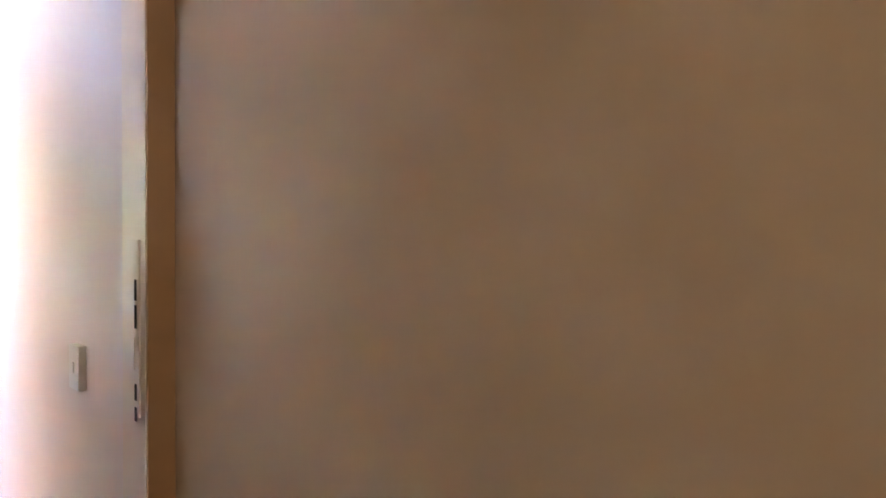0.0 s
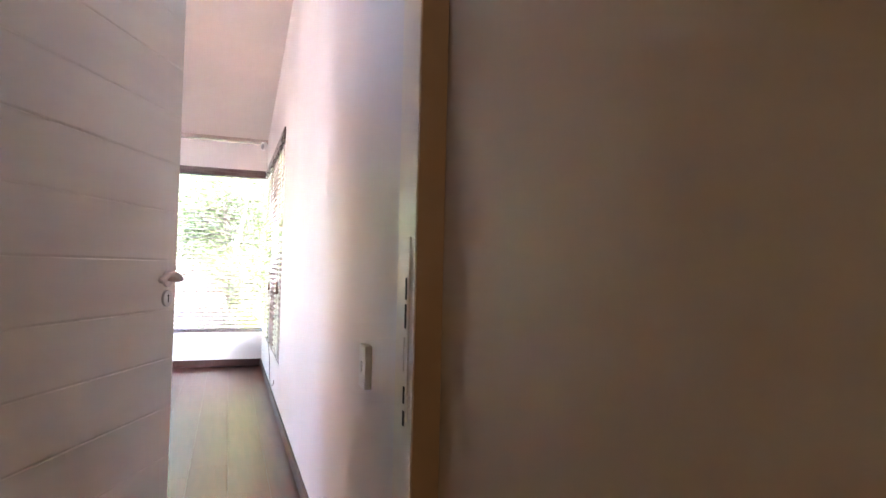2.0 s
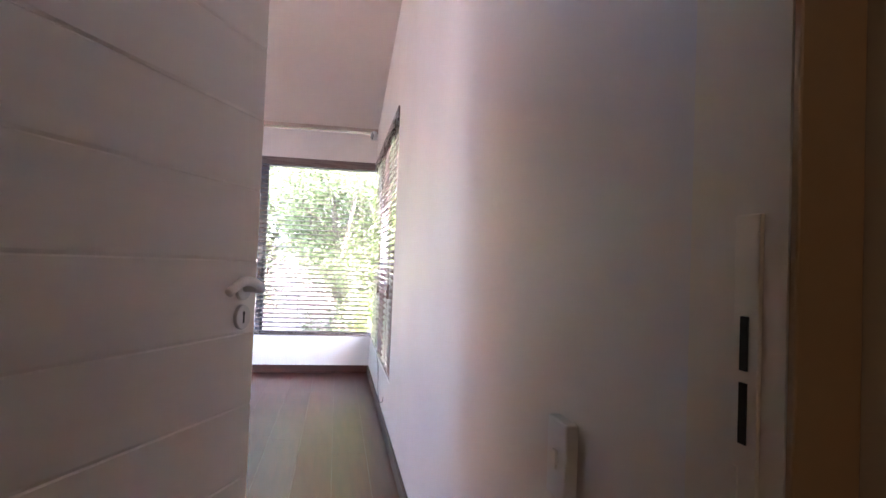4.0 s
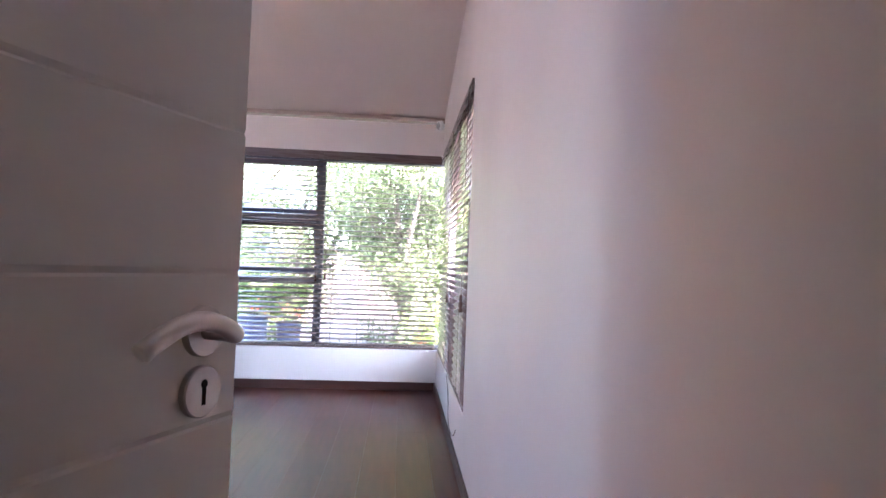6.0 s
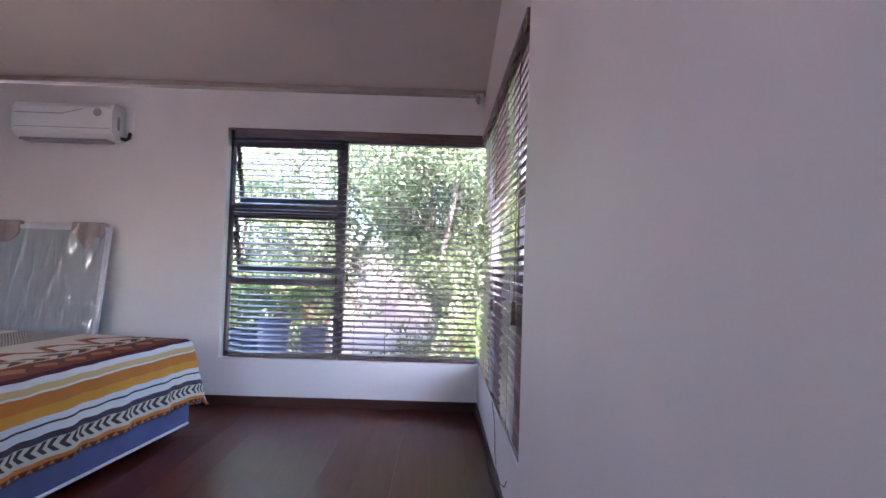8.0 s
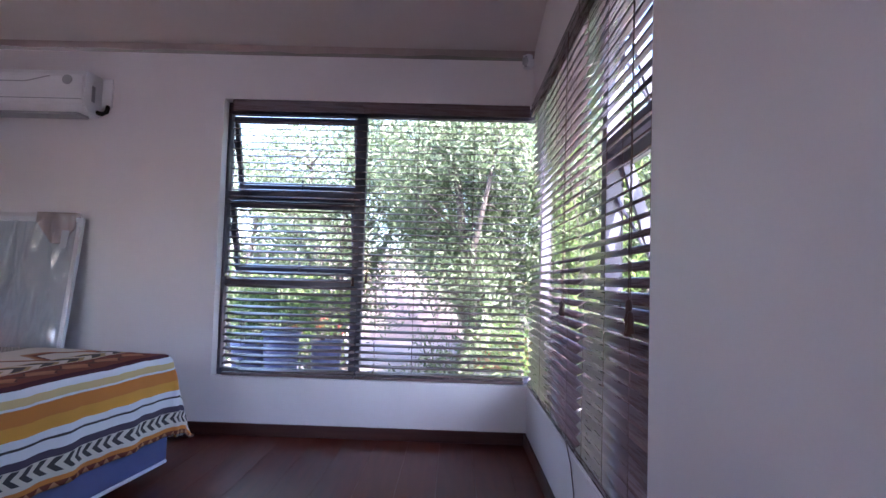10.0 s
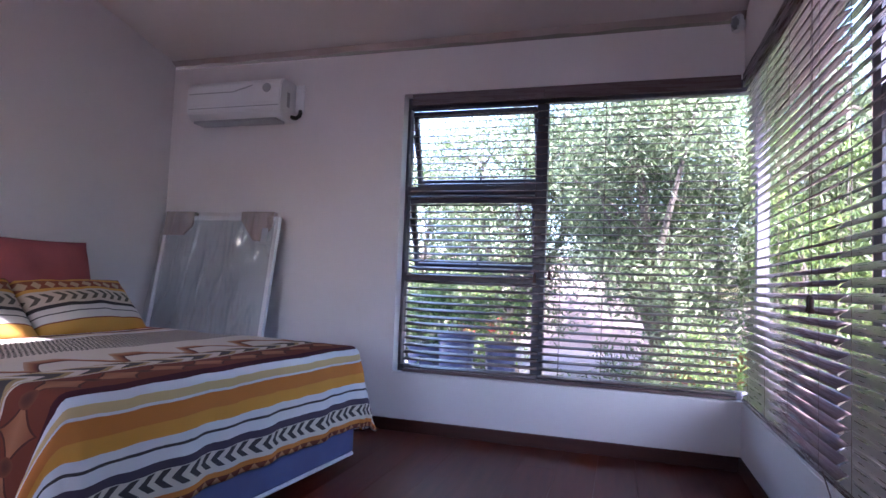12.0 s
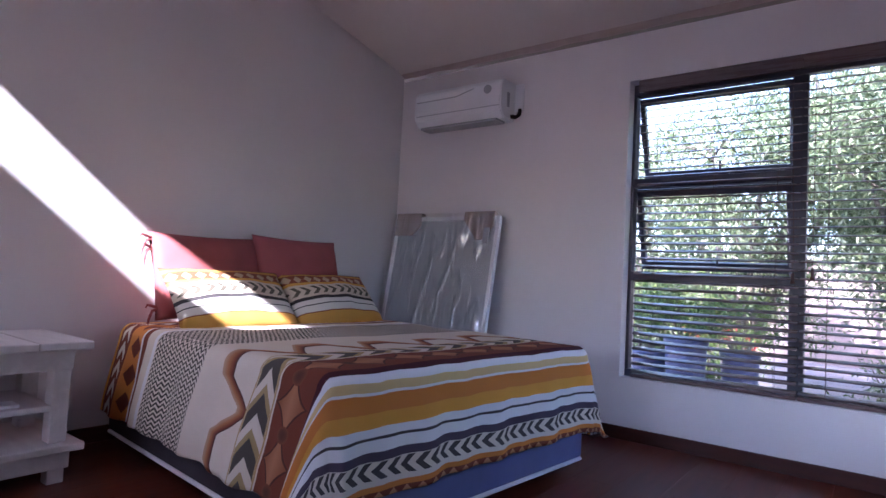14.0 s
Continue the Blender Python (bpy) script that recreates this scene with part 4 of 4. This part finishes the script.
tree("yellow green garden tree beside the house", 2.6, 7.2, 3.9, 1.7, 30000, 5, low=0.12, material=SHRUB)
tree("grey green olive tree in full leaf", 5.2, 9.2, 4.8, 2.1, 18000, 6, low=0.13, size=0.11)
tree("yellow green garden tree beside the house", 3.4, 4.9, 3.5, 1.8, 26000, 8, low=0.12, material=SHRUB)


def shrub(x, y, h, w, count, seed, material, label, name="shrub"):
    s = thing(name, label, "shrub", pose(x, y, -0.26), "garden shrubs")
    g = random.Random(seed)
    bm = bmesh.new()
    ends = []
    for k in range(14):
        e = Vector((g.uniform(-w, w), g.uniform(-w, w), h * g.uniform(0.4, 1.0)))
        tube(bm, ((0, 0, 0), e * 0.5 + Vector((0, 0, 0.05)), e), (0.02, 0.012, 0.004), 5)
        ends += [(*e, w * 0.24), (*(e * 0.65), w * 0.26)]
    part("stems", bm, BARK, s)
    leaves("foliage", ends, count, 0.07, material, s, seed)
    return s


shrub(-2.6, 8.3, 1.25, 0.55, 2600, 11, SHRUB, "bright green leafy shrub")
shrub(-3.6, 9.2, 1.1, 0.6, 2400, 12, SHRUB, "bright green leafy shrub")
sf = shrub(-2.15, 9.4, 0.75, 0.4, 1500, 13, SHRUB, "green shrub with a few red flowers")
leaves("flowers", [(0.1, -0.2, 0.72, 0.07), (-0.25, -0.1, 0.70, 0.06), (0.3, 0.1, 0.62, 0.05)], 260, 0.055, PETAL, sf, 21)
shrub(0.35, 8.0, 0.85, 0.45, 2200, 14, SHRUB, "low green leafy shrub")
shrub(-0.6, 8.6, 0.6, 0.4, 1600, 15, OLIVE, "low grey green shrub")
shrub(-3.0, 10.4, 1.5, 0.8, 5000, 24, SHRUB, "bright green leafy shrub")
shrub(1.6, 10.0, 1.2, 0.7, 3500, 25, OLIVE, "low grey green shrub")
shrub(0.85, 7.3, 2.5, 0.5, 6500, 18, SHRUB, "tall yellow green shrub at the house corner")
shrub(1.35, 6.0, 2.0, 0.5, 5000, 19, SHRUB, "tall yellow green shrub at the house corner")
shrub(1.6, 5.6, 1.0, 0.5, 2600, 16, SHRUB, "low green leafy shrub")
shrub(1.7, 4.5, 0.9, 0.5, 2200, 17, SHRUB, "low green leafy shrub")


def garden_pot(x, y, h, r, seed, label):
    """A tall glazed pot, turned on its axis, with a leafy plant in it."""
    p = thing("garden_pot", label, "plant pot", pose(x, y, -0.25), "blue garden pots")
    prof = ((r * 0.62, 0.0), (r * 0.7, h * 0.1), (r * 0.92, h * 0.55), (r, h * 0.86), (r * 0.97, h * 0.93), (r * 1.08, h * 0.94), (r * 1.08, h), (r * 0.92, h), (r * 0.9, h * 0.9), (0.004, h * 0.9))
    bm = bmesh.new()
    tube(bm, [(0, 0, z + 0.0001 * k) for k, (q, z) in enumerate(prof)], [q for q, z in prof], 28)
    part("pot", bm, POTGLAZE, p, smooth=True)
    g = random.Random(seed)
    bm = bmesh.new()
    ends = []
    for k in range(9):
        e = Vector((g.uniform(-1, 1) * r * 1.5, g.uniform(-1, 1) * r * 1.5, h + g.uniform(0.12, 0.45)))
        tube(bm, ((0, 0, h * 0.9), Vector((e.x * 0.3, e.y * 0.3, h * 1.05)), e), (0.01, 0.007, 0.003), 5)
        ends.append((*e, r * 0.4))
    part("stems", bm, BARK, p)
    leaves("foliage", ends, 900, 0.075, SHRUB, p, seed)


garden_pot(-2.1, 7.9, 0.72, 0.17, 31, "tall blue glazed pot with a leafy plant outside")
garden_pot(-1.72, 8.15, 0.62, 0.15, 32, "blue glazed pot with a leafy plant outside")
garden_pot(-2.45, 8.0, 0.58, 0.16, 33, "blue glazed pot with a leafy plant outside")

# ---- laminate planks, laid along the room ----
PLANK_W, GAP = 0.193, 0.0006
rnd = random.Random(9)
cache = {}
x = XL
while x < 0:
    x1 = min(x + PLANK_W, 0.0)
    y = 0.42 - rnd.uniform(0.0, 1.1)
    while y < YF:
        y0, y1 = max(y, 0.42), min(y + 1.2, YF)
        if y1 - y0 > 0.002:
            key = (round(x1 - x, 3), round(y1 - y0, 3))
            if key not in cache:
                bm = bmesh.new()
                prism(bm, ((GAP / 2, -0.0121), (key[0] - GAP / 2, -0.0121), (key[0] - GAP / 2, -0.0012), (key[0] - GAP, 0.0), (GAP, 0.0), (GAP / 2, -0.0012)), "y", GAP / 2, key[1] - GAP / 2)
                cache[key] = mesh_of("plank", bm, FLOOR)
            p = new("plank", cache[key])
            p.parent = floor
            p.location = (x, y0, 0.0)
        y += 1.2
    x += PLANK_W
